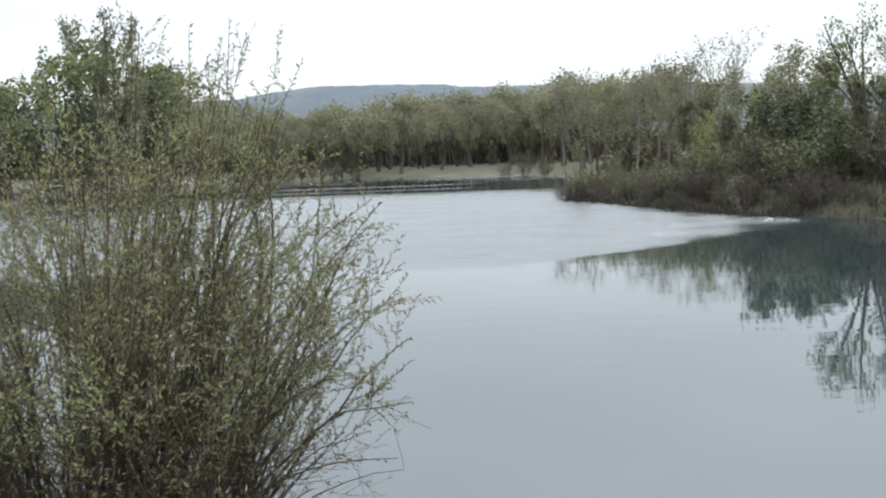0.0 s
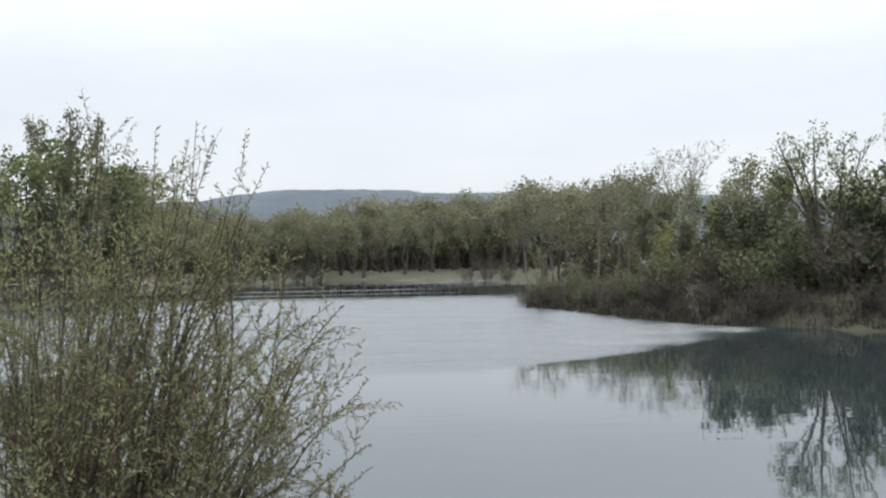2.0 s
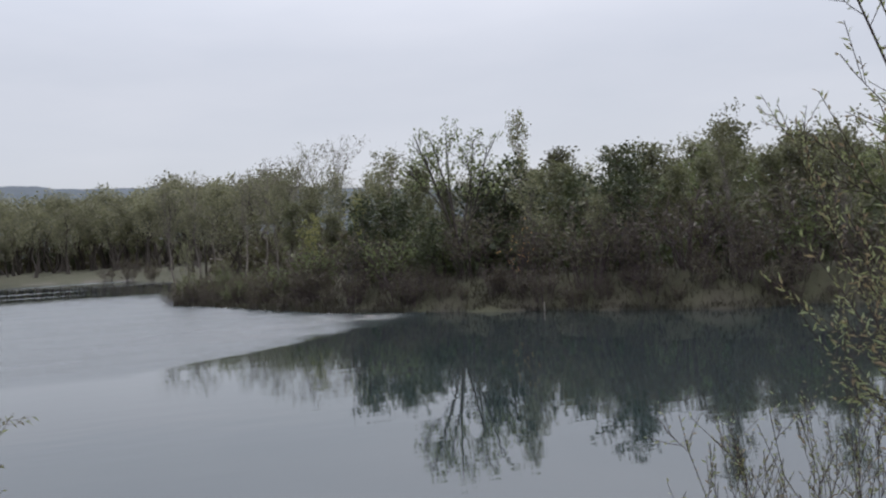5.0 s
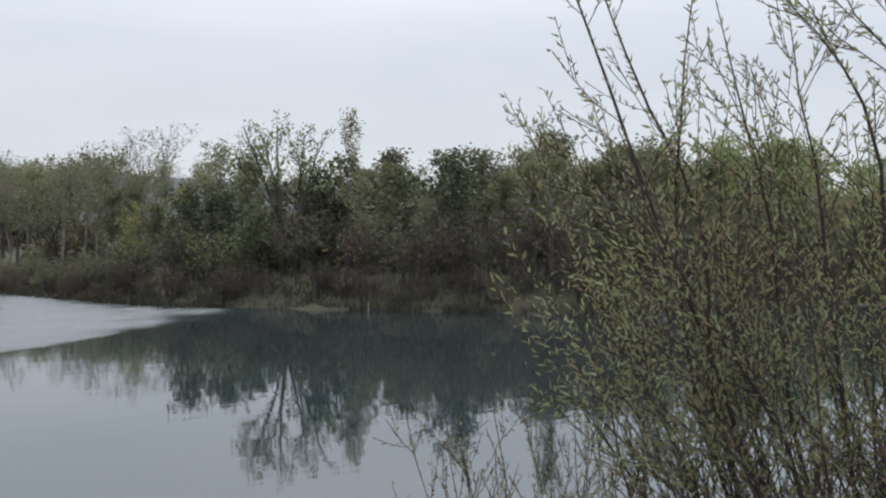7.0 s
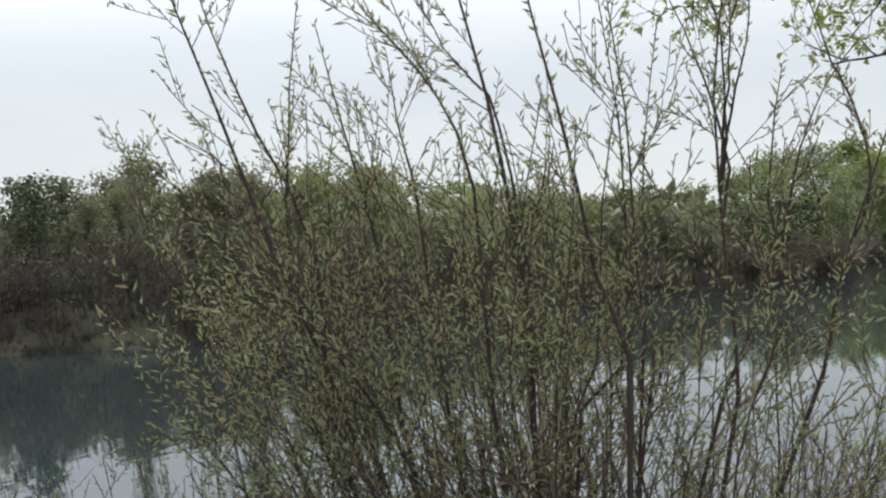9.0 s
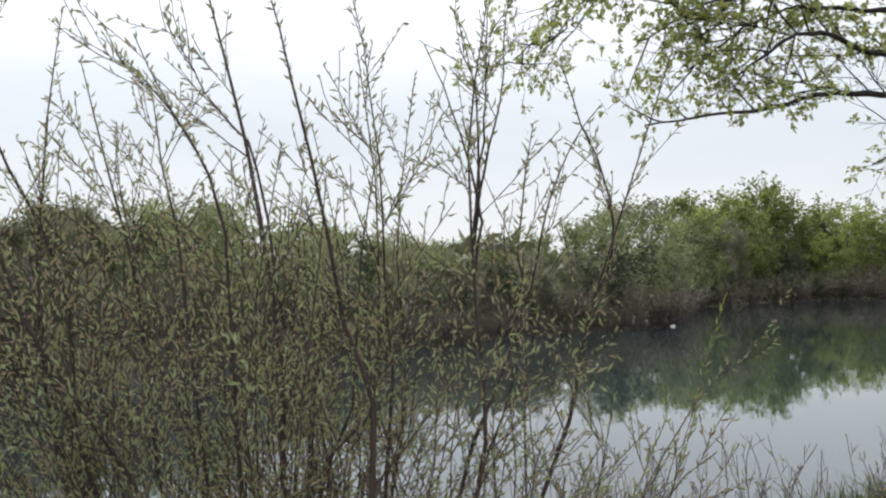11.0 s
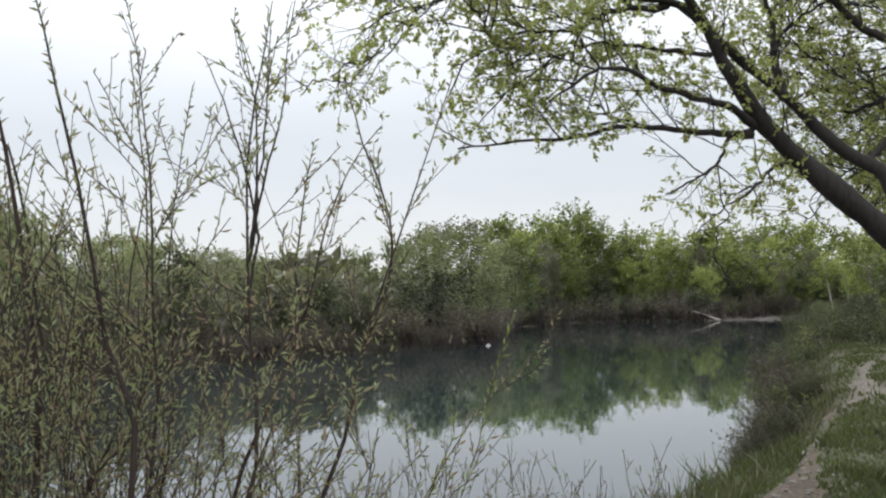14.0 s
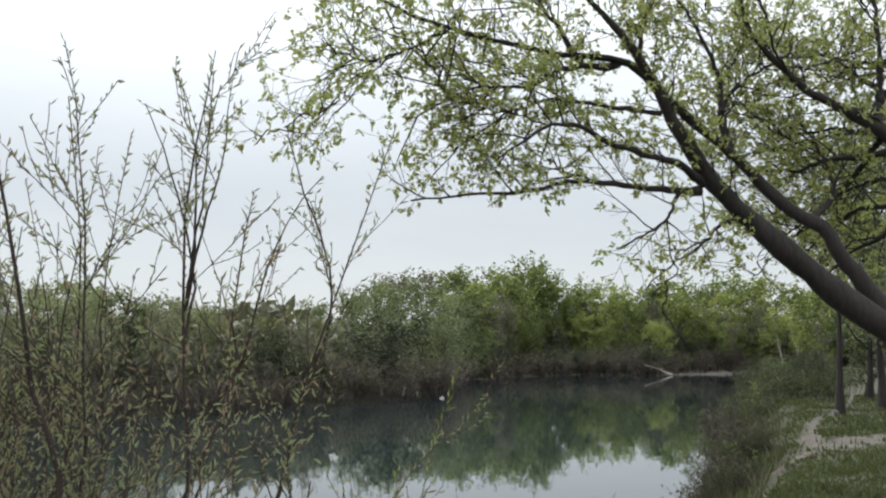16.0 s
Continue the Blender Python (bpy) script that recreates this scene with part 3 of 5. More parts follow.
# the poplar wood behind the sand beach
stand(spreading, -14, 8.6, 6.5, 0, (.6, .95), 1.4, 157)
stand(poplar, -14, 8.6, 6.0, 0, (.7, 1.02), 1.4, 160)
stand(spreading, -15, 9.5, 5.5, 0, (.8, 1.05), 1.2, 168)
stand(poplar, -16, 10.5, 4.6, 0, (.85, 1.1), 1.4, 178)
stand(spreading, -16, 12, 5.0, 0, (.9, 1.1), 1.4, 188)
stand(poplar, -16, 12, 4.6, 0, (.9, 1.08), 1.4, 196)
stand(poplar, -5, 4.5, 5.5, 0, (.6, .9), 1.2, 150)
stand(poplar, 5.5, 14, 4.0, 0, (.8, 1.0), 1.3, 138)
stand(poplar, 8.2, 13, 3.5, 0, (.85, 1.03), 1.2, 125)
stand(holm, -14, 10, 7.0, 0, (.22, .36), 1.2, 190)
stand(willow, -16, 12, 5.0, 0, (.6, .9), 1.2, 204)
# the spit and the bank to the right of it
for a, D, H in ((7.2, 100, 10.4), (8.6, 102, 10.2)):
    plant(bare, *bearing(a, D), H, 1.0)
for a, D, H in ((12.3, 98, 10.6), (13.8, 92, 10.2), (15.6, 118, 13.0), (16.6, 124, 14.0), (19.6, 90, 9.6), (11.2, 96, 9.6)):
    plant(bare if a != 19.6 else sparse, *bearing(a, D), H, 1.1)
stand(sparse, 10, 22, 4.6, 9, (.2, .42), 1.1)
stand(holm, 10, 22, 6.0, 14, (.15, .28), 1.25)
stand(sparse, 9, 23, 3.4, 0, (.66, .88), 1.15, 94)
stand(bank_poplar, 9, 21, 4.6, 0, (.6, .84), 1.1, 88)
stand(poplar, 9, 24, 4.0, 0, (.74, .9), 1.1, 106)
stand(bank_poplar, 9, 24, 4.0, 0, (.5, .8), 1.3, 82)
stand(poplar, 8, 26, 5.0, 0, (.7, .86), 1.0, 122)
stand(bare, 9.5, 22, 7.0, 0, (.8, .95), 1.0, 112)
stand(sparse, 26.5, 34, 4.0, 8, (.35, .62), 1.1)
stand(sparse, 21, 34, 4.4, 20, (.5, .74))
stand(holm, 25, 34, 3.6, 12, (.3, .5), 1.25)
plant(spreading, *bearing(10.5, 101), 6.7, 1.75)
plant(sparse, *bearing(7.9, 58.5), 3.2, .95)
plant(feathery, *bearing(27.6, 54), 8.3, .85)
for a, D, H in ((26.4, 46.5, 4.6), (25.4, 48, 4.3), (20.4, 49, 3.6), (19.4, 50, 3.3), (30.5, 47, 3.8), (33.5, 46, 4.0)):
    plant(holm, *bearing(a, D), H, 1.3)
stand(bank_poplar, 30, 64, 3.6, 11, (.4, .64), 1.2)
stand(sparse, 30, 74, 3.2, 5, (.25, .5))
stand(bank_poplar, 29, 66, 3.6, 6.5, (.32, .56), 1.35)
stand(holm, 30, 78, 3.4, 13, (.25, .42), 1.2)
stand(bank_poplar, 28, 50, 2.7, 16, (.62, .9), 1.4)
stand(spring, 48, 66, 3.6, 16, (.55, .86), 1.1)
stand(bank_poplar, 27, 49, 2.8, 22, (.7, .95), 1.5)
stand(spring, 49, 66, 3.6, 23, (.64, .88), 1.2)
stand(spring, 55, 79, 4.0, 0, (.68, .88), 1.15, 97)
stand(spring, 58, 74, 4.0, 0, (.55, .8), 1.2, 76)
stand(bank_poplar, 21, 30, 2.8, 34, (.78, .97), 1.5)
stand(bank_poplar, 30, 46, 2.8, 34, (.86, 1.06), 1.5)
stand(bank_poplar, 46, 52, 2.8, 34, (.78, .97), 1.5)
stand(willow, 28, 52, 4.2, 28, (.58, .78), 1.15)
stand(sparse, 26, 52, 3.4, 40, (.72, .88), 1.3)
stand(spring, 50, 60, 4.2, 34, (.68, .88), 1.2)
stand(spring, 58, 80, 4.6, 0, (.7, .88), 1.2, 128)
for a, D, H in ((74.8, 158, 13.0), (75.8, 160, 13.7), (77.0, 162, 14.3), (78.2, 164, 13.8), (79.2, 162, 13.2), (73.2, 158, 11)):
    plant(poplar, *bearing(a, D), H, 1.0)
for a, D in ((67.3, 60), (69, 61), (73.5, 70), (75.5, 72)):
    plant(holm, *bearing(a, D), 3.6, 1.3)
for a, D, H in ((78.0, 78, 4.5), (78.3, 88, 5.6), (78.6, 98, 6.5), (79.0, 106, 7.5), (79.4, 114, 8.6)):
    plant(willow, *bearing(a, D), H, 1.15)
# lime green woods at the lake's far end
stand(lime, 79.6, 108, 8.0, 9, (.36, .6), 1.45)
stand(lime, 79.5, 110, 8.0, 14, (.48, .78), 1.35)
stand(lime, 79.8, 110, 7.0, 20, (.7, .95), 1.2)
stand(sparse, 81, 110, 12.0, 18, (.5, .75), 1.2)
stand(lime, 80, 112, 6.0, 28, (.76, .98), 1.2)
stand(willow, 80, 112, 6.0, 38, (.68, .84), 1.2)
stand(bank_poplar, 78.6, 82.6, 3.0, 11, (.5, .8), 1.3)
stand(bare, 79.4, 82, 4.5, 7, (.5, .8), 1.0)
stand(holm, 79.5, 108, 5.0, 20, (.3, .5), 1.3)
stand(sparse, 91, 101, 5.5, 11, (.45, .75), 1.2)
stand(holm, 92, 101, 6.0, 10, (.3, .5), 1.3)
for a, D, H in ((83.1, 181, 18.2), (82.3, 183, 15.6), (84.0, 180, 15.0), (80.4, 156, 12.4), (79.4, 154, 12.6)):
    plant(spring if H > 14 else bank_poplar, *bearing(a, D), H, .85 if H > 14 else 1.2)
for a, D, H in ((85.95, 166, 12.6), (86.25, 166, 11.4), (90.3, 170, 13.0), (91.3, 170, 10.5)):
    plant(cypress, *bearing(a, D), H, 1.0)
for a, D in ((17.9, 52.0), (15.1, 52.5)):
    plant(sapling, *bearing(a, D), 4.2 if a > 17 else 3.7, 1.0)


# ---- brush along the far banks ----
def brush_parts(seed, H=2.0, R=.8, shoots=22, leaf_n=4, leaf_l=.12):
    rng = np.random.default_rng(seed)
    a, r = rng.random(shoots) * 6.283, R * .45 * np.sqrt(rng.random(shoots))
    b = np.stack((np.cos(a) * r, np.sin(a) * r, np.zeros(shoots)), 1)
    h = H * rng.uniform(.55, 1.0, shoots)
    s = np.linspace(0, 1, 5)[None, :, None]
    out = np.stack((np.cos(a), np.sin(a), np.zeros(shoots)), 1) * (R * rng.uniform(.1, .8, shoots))[:, None]
    P = b[:, None] + out[:, None] * s ** 1.4 + np.array([0, 0, 1.]) * h[:, None, None] * s + np.cumsum(rng.normal(size=(shoots, 5, 3)) * .03, 1) * s
    Rr = np.linspace(.014, .004, 5)[None] * np.ones((shoots, 1))
    P1, R1, _, _ = sprout(P, Rr, 4, .25, .95, lambda t, i: H * .3 * rng.uniform(.5, 1.2, len(t)), 38, rng, 3, .25, .08, .4, .8)
    i = np.repeat(np.arange(len(P1)), leaf_n)
    p, d = along(P1, i, rng.random(len(i)))
    p = p + rng.normal(size=p.shape) * .05
    L = leaf_l * rng.uniform(.7, 1.5, len(i))
    return join([tubes(P[:, ::2], Rr[:, ::2], 3), tubes(P1[:, ::2], np.maximum(R1[:, ::2], .0035), 3)]), leaves(p, d + rng.normal(size=d.shape) * .8, L, L * .45, rng)


def brush(kind, n, seed, leaf, label, group, twig=brush_twig, **kw):
    pool = []
    for q in range(n):
        t = tagged(new(kind), label, "shrub", group)
        w, c = brush_parts(seed + q, **kw)
        piece("brushwood", mesh_of("brushwood", *w, twig, True), t)
        piece("foliage", mesh_of("foliage", *c, leaf), t)
        pool.append([t, False, kw.get("H", 2.0)])
    return pool


red_brush = brush("red_osier_shrub", 4, 200, leaf_brush, "reddish brown twiggy shrub just coming into leaf", "shrubs along the far bank", leaf_n=5)
green_brush = brush("bank_shrub", 3, 210, leaf_mid, "small green shrub among brown brush", "green shrubs on the far bank", leaf_n=7, leaf_l=.13)
near_brush = brush("bank_bush", 3, 220, leaf_shrub, "green shrub on the grassy bank", "green shrubs on the near bank", twig=bark_dark, leaf_n=12, leaf_l=.1)


def hedge(pool, a0, a1, step, back, lo, hi, wide=1.0, low_to=15.0):
    a = a0
    while a < a1:
        D = bank_at(a) + back * rngw.uniform(.5, 1.5)
        x, y = bearing(a, D)
        if shore(np.array([x]), np.array([y]))[0] > .1:
            plant(pool, x, y, rngw.uniform(lo, hi) * (.8 if a < low_to else 1), wide * rngw.uniform(.85, 1.3))
        a += math.degrees(step * rngw.uniform(.7, 1.3) / D)


hedge(red_brush, 7.0, 77.5, 1.0, .8, .5, 1.8, 1.25)
hedge(red_brush, 8.5, 77.5, 1.8, 2.3, .9, 2.9, 1.3)
hedge(red_brush, 12, 77, 2.6, 4.4, 1.2, 3.8, 1.2)
hedge(holm, 18, 76, 4.2, 5.0, 1.8, 4.4, 1.2)
hedge(green_brush, 10, 76, 3.0, 4.5, 1.4, 2.6, 1.2)
hedge(sparse, 28, 72, 4.0, 4.0, 2.6, 5.2, 1.1)
for a in np.arange(7.6, 16, .45):
    for back in (3.5, 6.0, 9.0):
        D = bank_at(a) + back * rngw.uniform(.8, 1.2)
        x, y = bearing(a, D)
        if shore(np.array([x]), np.array([y]))[0] > .4:
            plant(red_brush if rngw.random() < .7 else green_brush, x, y, rngw.uniform(.9, 1.6), 1.5)
hedge(red_brush, 74, 79.2, 1.8, 1.4, 1.6, 3.0, 1.3)
for a, D in ((78.3, 70.5), (78.5, 73), (78.65, 77), (78.75, 81), (78.8, 85), (78.95, 90), (79.1, 95), (79.3, 100), (79.5, 106), (79.7, 111), (78.1, 68.6), (77.8, 67.8)):
    plant(red_brush, *bearing(a - .15, D), rngw.uniform(1.8, 2.8), 1.5)
hedge(red_brush, 79.6, 90.5, 2.6, 1.5, 1.8, 3.8, 1.5)
hedge(holm, 79.8, 90.5, 3.4, 2.2, 1.8, 3.6, 1.6)
hedge(red_brush, 85, 99, 2.6, 8.0, 2.6, 4.6, 1.4)
hedge(green_brush, 79.6, 99, 4.5, 6.5, 2.5, 4.5, 1.4)
hedge(red_brush, -30, -4.5, 3.2, 3.0, 1.6, 3.4, 1.6)
hedge(holm, -13, -5, 5.0, 6.0, 2.2, 4.4, 1.2)
hedge(red_brush, 3.6, 6.4, 2.4, 2.0, 1.4, 2.6, 1.6)
for a, D in ((7.2, 59.8), (7.1, 61.5), (7.6, 58.6), (4.6, 141), (5.1, 140), (6.0, 126), (-8.8, 143), (-8.1, 146), (-10.2, 138)):
    plant(red_brush, *bearing(a, D), 2.2 if D > 100 else 1.2, 1.6)
plant(brush("flowering_shrub", 1, 230, leaf_orange, "shrub with a few orange yellow flower sprays", "", leaf_n=1, leaf_l=.1, H=1.6, R=.5, shoots=12), *bearing(26.9, bank_at(26.9) + 1.6), 2.4, .7)


# ---- the willow bushes by the near bank ----
def shoots_from(base, specs, rng, m=11):
    """Bowed shoots: each spec is a base offset, an end point and a bow."""
    s = np.linspace(0, 1, m)[None, :, None]
    A, E, bow = specs
    jit = np.cumsum(rng.normal(size=(len(A), m, 3)) * .016, axis=1)
    jit -= jit[:, :1]
    P = A[:, None] * (1 - s) + E[:, None] * s + bow[:, None] * (s * (1 - s) * 4) + jit * np.minimum(1, s * 3)
    return P + np.asarray(base)


def willow_bush(kind, base, A, E, bow, r0, seed, label, leaf, bark, side=7, leaf_gap=.028, leaf_l=.042, mains=(), lean_leaf=.4, low=.2, twig_l=.42, second=2, bare=0.0, spread=30, leaf_w=.0082, thick=.55, lines=None, top=.35, start=.55):
    """A many-stemmed willow bush; the thick main stems are parts of their own."""
    rng = np.random.default_rng(seed)
    t = tagged(new(kind), label, "bush")
    t.location = base
    P = shoots_from((0, 0, 0), (A, E, bow), rng)
    if lines is not None:
        P = np.concatenate((lines, P))
    m = P.shape[1]
    R = r0[:, None] * np.linspace(1, .16, m)[None] ** 1.0
    span = np.clip(np.linalg.norm(np.diff(P, axis=1), axis=2).sum(1) / 1.5, .25, 1)
    P1, R1, i1, t1 = sprout(P, R, side, low, .97, lambda q, i: twig_l * span[i] * (1.15 - .75 * q) * rng.uniform(.45, 1.25, len(q)), spread, rng, 6, .22, .05, .25, thick)
    stay = rng.random(len(P1)) < span[i1] * (1 - top * t1)
    P1, R1 = P1[stay], R1[stay]
    P2, R2, _, _ = sprout(P1, R1, second, .2, .85, lambda q, i: twig_l * .42 * rng.uniform(.4, 1.2, len(q)), 32, rng, 4, .2, .05, .4, .7)
    big = r0 > .0066
    for q in np.nonzero(big)[0]:
        piece("stem", mesh_of("stem", *tubes(P[q:q + 1], R[q:q + 1], 7), bark, True), t)
    piece("brushwood", mesh_of("brushwood", *tubes(P[~big], np.maximum(R[~big], .0014), 4), bark, True), t, kind="stuff")
    piece("fine_wood", mesh_of("fine_wood", *join([tubes(P1, np.maximum(R1, .0014), 3), tubes(P2, np.maximum(R2, .0011), 3)]), bark, True), t, kind="stuff")
    parts = []
    for C, s0 in ((P, start), (P1, .12), (P2, .1)):
        L = np.linalg.norm(np.diff(C, axis=1), axis=2).sum(1) * (1 - s0)
        n = np.maximum(1, (L / leaf_gap).astype(int))
        i = np.repeat(np.arange(len(C)), n)
        q = s0 + (1 - s0) * (np.concatenate([np.arange(k) for k in n]) + rng.random(len(i))) / n[i]
        p, d = along(C, i, np.clip(q, 0, 1))
        keep = rng.random(len(p)) < (.18 + .82 * np.clip((p[:, 2] - bare) / .5 + .5, 0, 1)) * np.clip(.42 + 1.2 * rng.random(len(C)), 0, 1)[i]
        p, d = p[keep], d[keep]
        k = len(p)
        out = unit(np.cross(d, rng.normal(size=d.shape)))
        parts.append(leaves(p, d + out * rng.uniform(.35, 1.0, (k, 1)) * lean_leaf * 2, leaf_l * rng.uniform(.5, 1.25, k), leaf_w * rng.uniform(.7, 1.3, k), rng))
    piece("foliage", mesh_of("foliage", *join(parts), leaf), t)
    return t


NEAR_EYE = (.293, .051, 2.964)


def sight(a, e, d, eye=(0.0, 0.0, 3.0)):
    """The place on bearing a and slope e, d metres from the eye."""
    x, y = bearing(a, d)
    return np.array((eye[0] + x, eye[1] + y, eye[2] + d * math.tan(radians(e))))


def curve(pts, m):
    """A smooth line of m points through a few."""
    pts = np.array(pts, float)
    t = np.linspace(0, len(pts) - 1, m)
    k = np.clip(t.astype(int), 0, len(pts) - 2)
    f = (t - k)[:, None]
    ext = np.concatenate((2 * pts[:1] - pts[1:2], pts, 2 * pts[-1:] - pts[-2:-1]))
    p0, p1, p2, p3 = ext[k], ext[k + 1], ext[k + 2], ext[k + 3]
    return .5 * (2 * p1 + (p2 - p0) * f + (2 * p0 - 5 * p1 + 4 * p2 - p3) * f ** 2 + (3 * p1 - p0 - 3 * p2 + p3) * f ** 3)


rng = np.random.default_rng(77)
# the full bush at the water's edge: tips fill a dome, steep shoots stand out of its top, long ones arch over the water
n = 300
bx, by = bearing(-21.5, 4.7)
bz = ground_at(bx, by) - .05
a = rng.random(n) * 6.283
r = .5 * np.sqrt(rng.random(n))
A = np.stack((np.cos(a) * r * 1.3, np.sin(a) * r, np.zeros(n)), 1)
zt = .35 + 2.25 * rng.random(n) ** .62
zt[:20] = rng.uniform(2.1, 2.6, 20)
reach = np.interp(zt, [0, .5, 1.7, 2.3, 3.1], [1.05, 1.45, 1.55, 1.25, .75]) * np.sqrt(rng.random(n))
b = a + rng.normal(size=n) * .6
E = np.stack((np.cos(b) * reach * 1.05, np.sin(b) * reach, zt), 1)
bow = np.stack((np.cos(b) * reach * -.02, np.sin(b) * reach * -.02, .22 * reach), 1) * rng.uniform(.2, 1.3, (n, 1)) + rng.normal(size=(n, 3)) * .09
# bearing and slope of the tips that stand clear of the bush
SPIRES = ((-16.0, 8.9), (-14.1, 7.2), (-12.5, 8.1), (-11.5, 7.2), (-10.7, 6.4), (-7.4, 5.6), (-17.4, 6.0), (-15.0, 5.2), (-13.2, 5.6), (-19.5, 5.0), (-22.0, 4.6), (-18.3, 4.2), (-16.6, 7.0), (-15.5, 3.6), (-13.7, 4.0), (-12.0, 4.4), (-11.0, 3.0), (-9.6, 3.4), (-8.6, 2.0), (-20.6, 3.4), (-17.0, 2.8), (-14.6, 2.4), (-12.8, 1.6), (-10.2, 1.0), (-9.0, -.6))
ARCHES = ((-4.5, -2.8), (-5.0, -3.8), (-2.6, -7.7), (-2.8, -8.7), (-1.9, -11.9), (-3.3, -13.3), (-3.7, -14.5), (-3.8, -15.8), (-3.4, -17.6), (-4.0, -19.3), (-6.5, -6.0), (-7.5, -3.5), (-6.0, -10.5))
for q, (ta, te) in enumerate(SPIRES + ARCHES):
    E[q] = sight(ta, te, 4.5 + .25 * rng.normal()) - (bx, by, bz)
    bow[q] = (0, 0, .04) if q < len(SPIRES) else (-.05, 0, .14 + .05 * rng.normal())
    A[q] = (rng.uniform(-.1, .55), rng.uniform(-.3, .2), 0)
willow_bush("willow_bush", (bx, by, bz), A, E, bow, rng.uniform(.005, .0125, n), 301, "dense grey green willow bush at the water's edge", leaf_silver, stem_green, side=11, leaf_gap=.017, leaf_l=.031, low=.12, twig_l=.46, lean_leaf=.85, second=3, bare=1.15, spread=54, leaf_w=.009, thick=.45)

# the open, tall willow bush beside the viewer: a fan of stems from a narrow foot
bx, by, _ = sight(61, 0, 2.4, NEAR_EYE)
bz = ground_at(bx, by) - .05
# distance, thickness, then bearing and slope at four places up each stem
STEMS_NEAR = ((2.30, .011, 61.8, -13.5, 61.9, -.2, 60.0, 10.7, 57.9, 18.3), (2.17, .0095, 67.1, -9.6, 65.5, -2.0, 63.2, 10.3, 61.2, 18.6), (2.30, .009, 51.4, -13.3, 47.3, -3.2, 42.5, 10.0, 40.7, 15.5),
              (2.50, .009, 50.1, -12.3, 49.4, .1, 45.9, 8.7, 43.2, 15.3), (2.20, .008, 54.7, -14.1, 50.5, -5.5, 46.9, .6, 44.5, 6.8), (2.50, .007, 50.1, -13.2, 47.9, -.8, 48.0, 8.3, 48.8, 16.5),
              (2.60, .008, 54.3, -13.8, 52.3, .6, 51.0, 6.6, 49.8, 13.7), (2.50, .007, 56.7, -13.6, 55.2, .8, 54.5, 6.8, 53.9, 11.7), (2.20, .007, 59.4, -13.7, 58.6, 3.7, 56.2, 9.7, 52.4, 13.9))
STEMS_OPEN = ((2.42, .009, 72.3, -11.9, 72.3, -2.0, 72.5, 9.8, 73.7, 17.0), (2.43, .0085, 70.9, -12.2, 74.7, -2.0, 74.5, 3.3, 76.0, 9.7), (2.56, .0095, 76.7, -10.3, 78.3, -4.5, 79.6, -.2, 84.1, 13.0),
              (2.26, .007, 67.8, -7.4, 67.7, .9, 67.1, 10.3, 65.5, 18.3), (2.28, .008, 63.9, -11.8, 66.7, -7.1, 67.3, 4.9, 66.3, 14.8), (2.31, .007, 67.5, -14.1, 68.9, -5.7, 69.0, 4.0, 70.1, 12.8),
              (2.41, .007, 63.3, -14.1, 65.6, -6.9, 66.6, 4.2, 68.0, 10.8), (2.88, .0062, 48.0, -13.0, 43.5, -6.0, 40.3, 1.5, 37.8, 8.3))
STEM_FORKS = ((2.30, .006, 61.7, -2.1, 60.4, 8.1, 57.9, 11.8, 55.5, 15.7), (2.55, .0055, 79.5, -.4, 80.3, 3.5, 78.2, 10.0, 77.3, 13.3), (2.39, .0055, 72.7, .9, 72.7, 5.7, 70.9, 11.4, 69.7, 13.9), (2.40, .0055, 72.7, 2.2, 73.0, 7.3, 72.7, 12.1, 71.7, 15.9),
              (2.41, .0055, 72.8, 2.8, 73.9, 7.3, 74.9, 11.8, 75.4, 17.8), (2.44, .006, 74.7, -2.3, 76.1, .9, 77.9, 6.7, 80.7, 10.9), (2.41, .005, 72.8, 3.4, 73.2, 8.9, 73.4, 12.1, 73.6, 15.6))
lines, thick0 = [], []
for group, rooted in ((STEMS_NEAR, True), (STEMS_OPEN, True), (STEM_FORKS, False)):
    for d, rr, *at in group:
        pts = [sight(at[q], at[q + 1], d, NEAR_EYE) for q in (0, 2, 4, 6)]
        if rooted:
            fx, fy, _ = sight(63 + (at[0] - 63) * .25, 0, d, NEAR_EYE)
            pts.insert(0, np.array((fx, fy, ground_at(fx, fy) - .05)))
        lines.append(curve(pts, 11) - (bx, by, bz) + np.cumsum(rng.normal(size=(11, 3)) * .005, 0))
        thick0.append(rr * (.95 if group is STEMS_NEAR else .8))
# shoots between them: how many, bearings and slopes of their tips
A, E = [], []
for n, a0, a1, e0, e1 in ((78, 40, 65, -5, 9), (15, 60, 78, -7, 6), (15, 36, 46, -5, 6), (58, 62, 85, -15.5, -6)):
    for q in range(n):
        ta, te, d = rng.uniform(a0, a1), e0 + (e1 - e0) * rng.random() ** 1.25, rng.uniform(2.1, 2.9)
        fx, fy, _ = sight(63 + np.clip((ta - 63) * .16 + rng.normal() * 3.2, -9, 9), 0, d, NEAR_EYE)
        A.append(np.array((fx, fy, ground_at(fx, fy) - .04)) - (bx, by, bz))
        E.append(sight(ta, te, d + rng.normal() * .1, NEAR_EYE) - (bx, by, bz))
A, E = np.array(A), np.array(E)
bow = (E - A) * np.array([.1, .1, 0]) * rng.uniform(-1.0, 1.0, (len(A), 1)) + np.array([0, 0, .05]) + rng.normal(size=A.shape) * .06
r0 = np.concatenate((thick0, rng.uniform(.0036, .0064, len(A))))
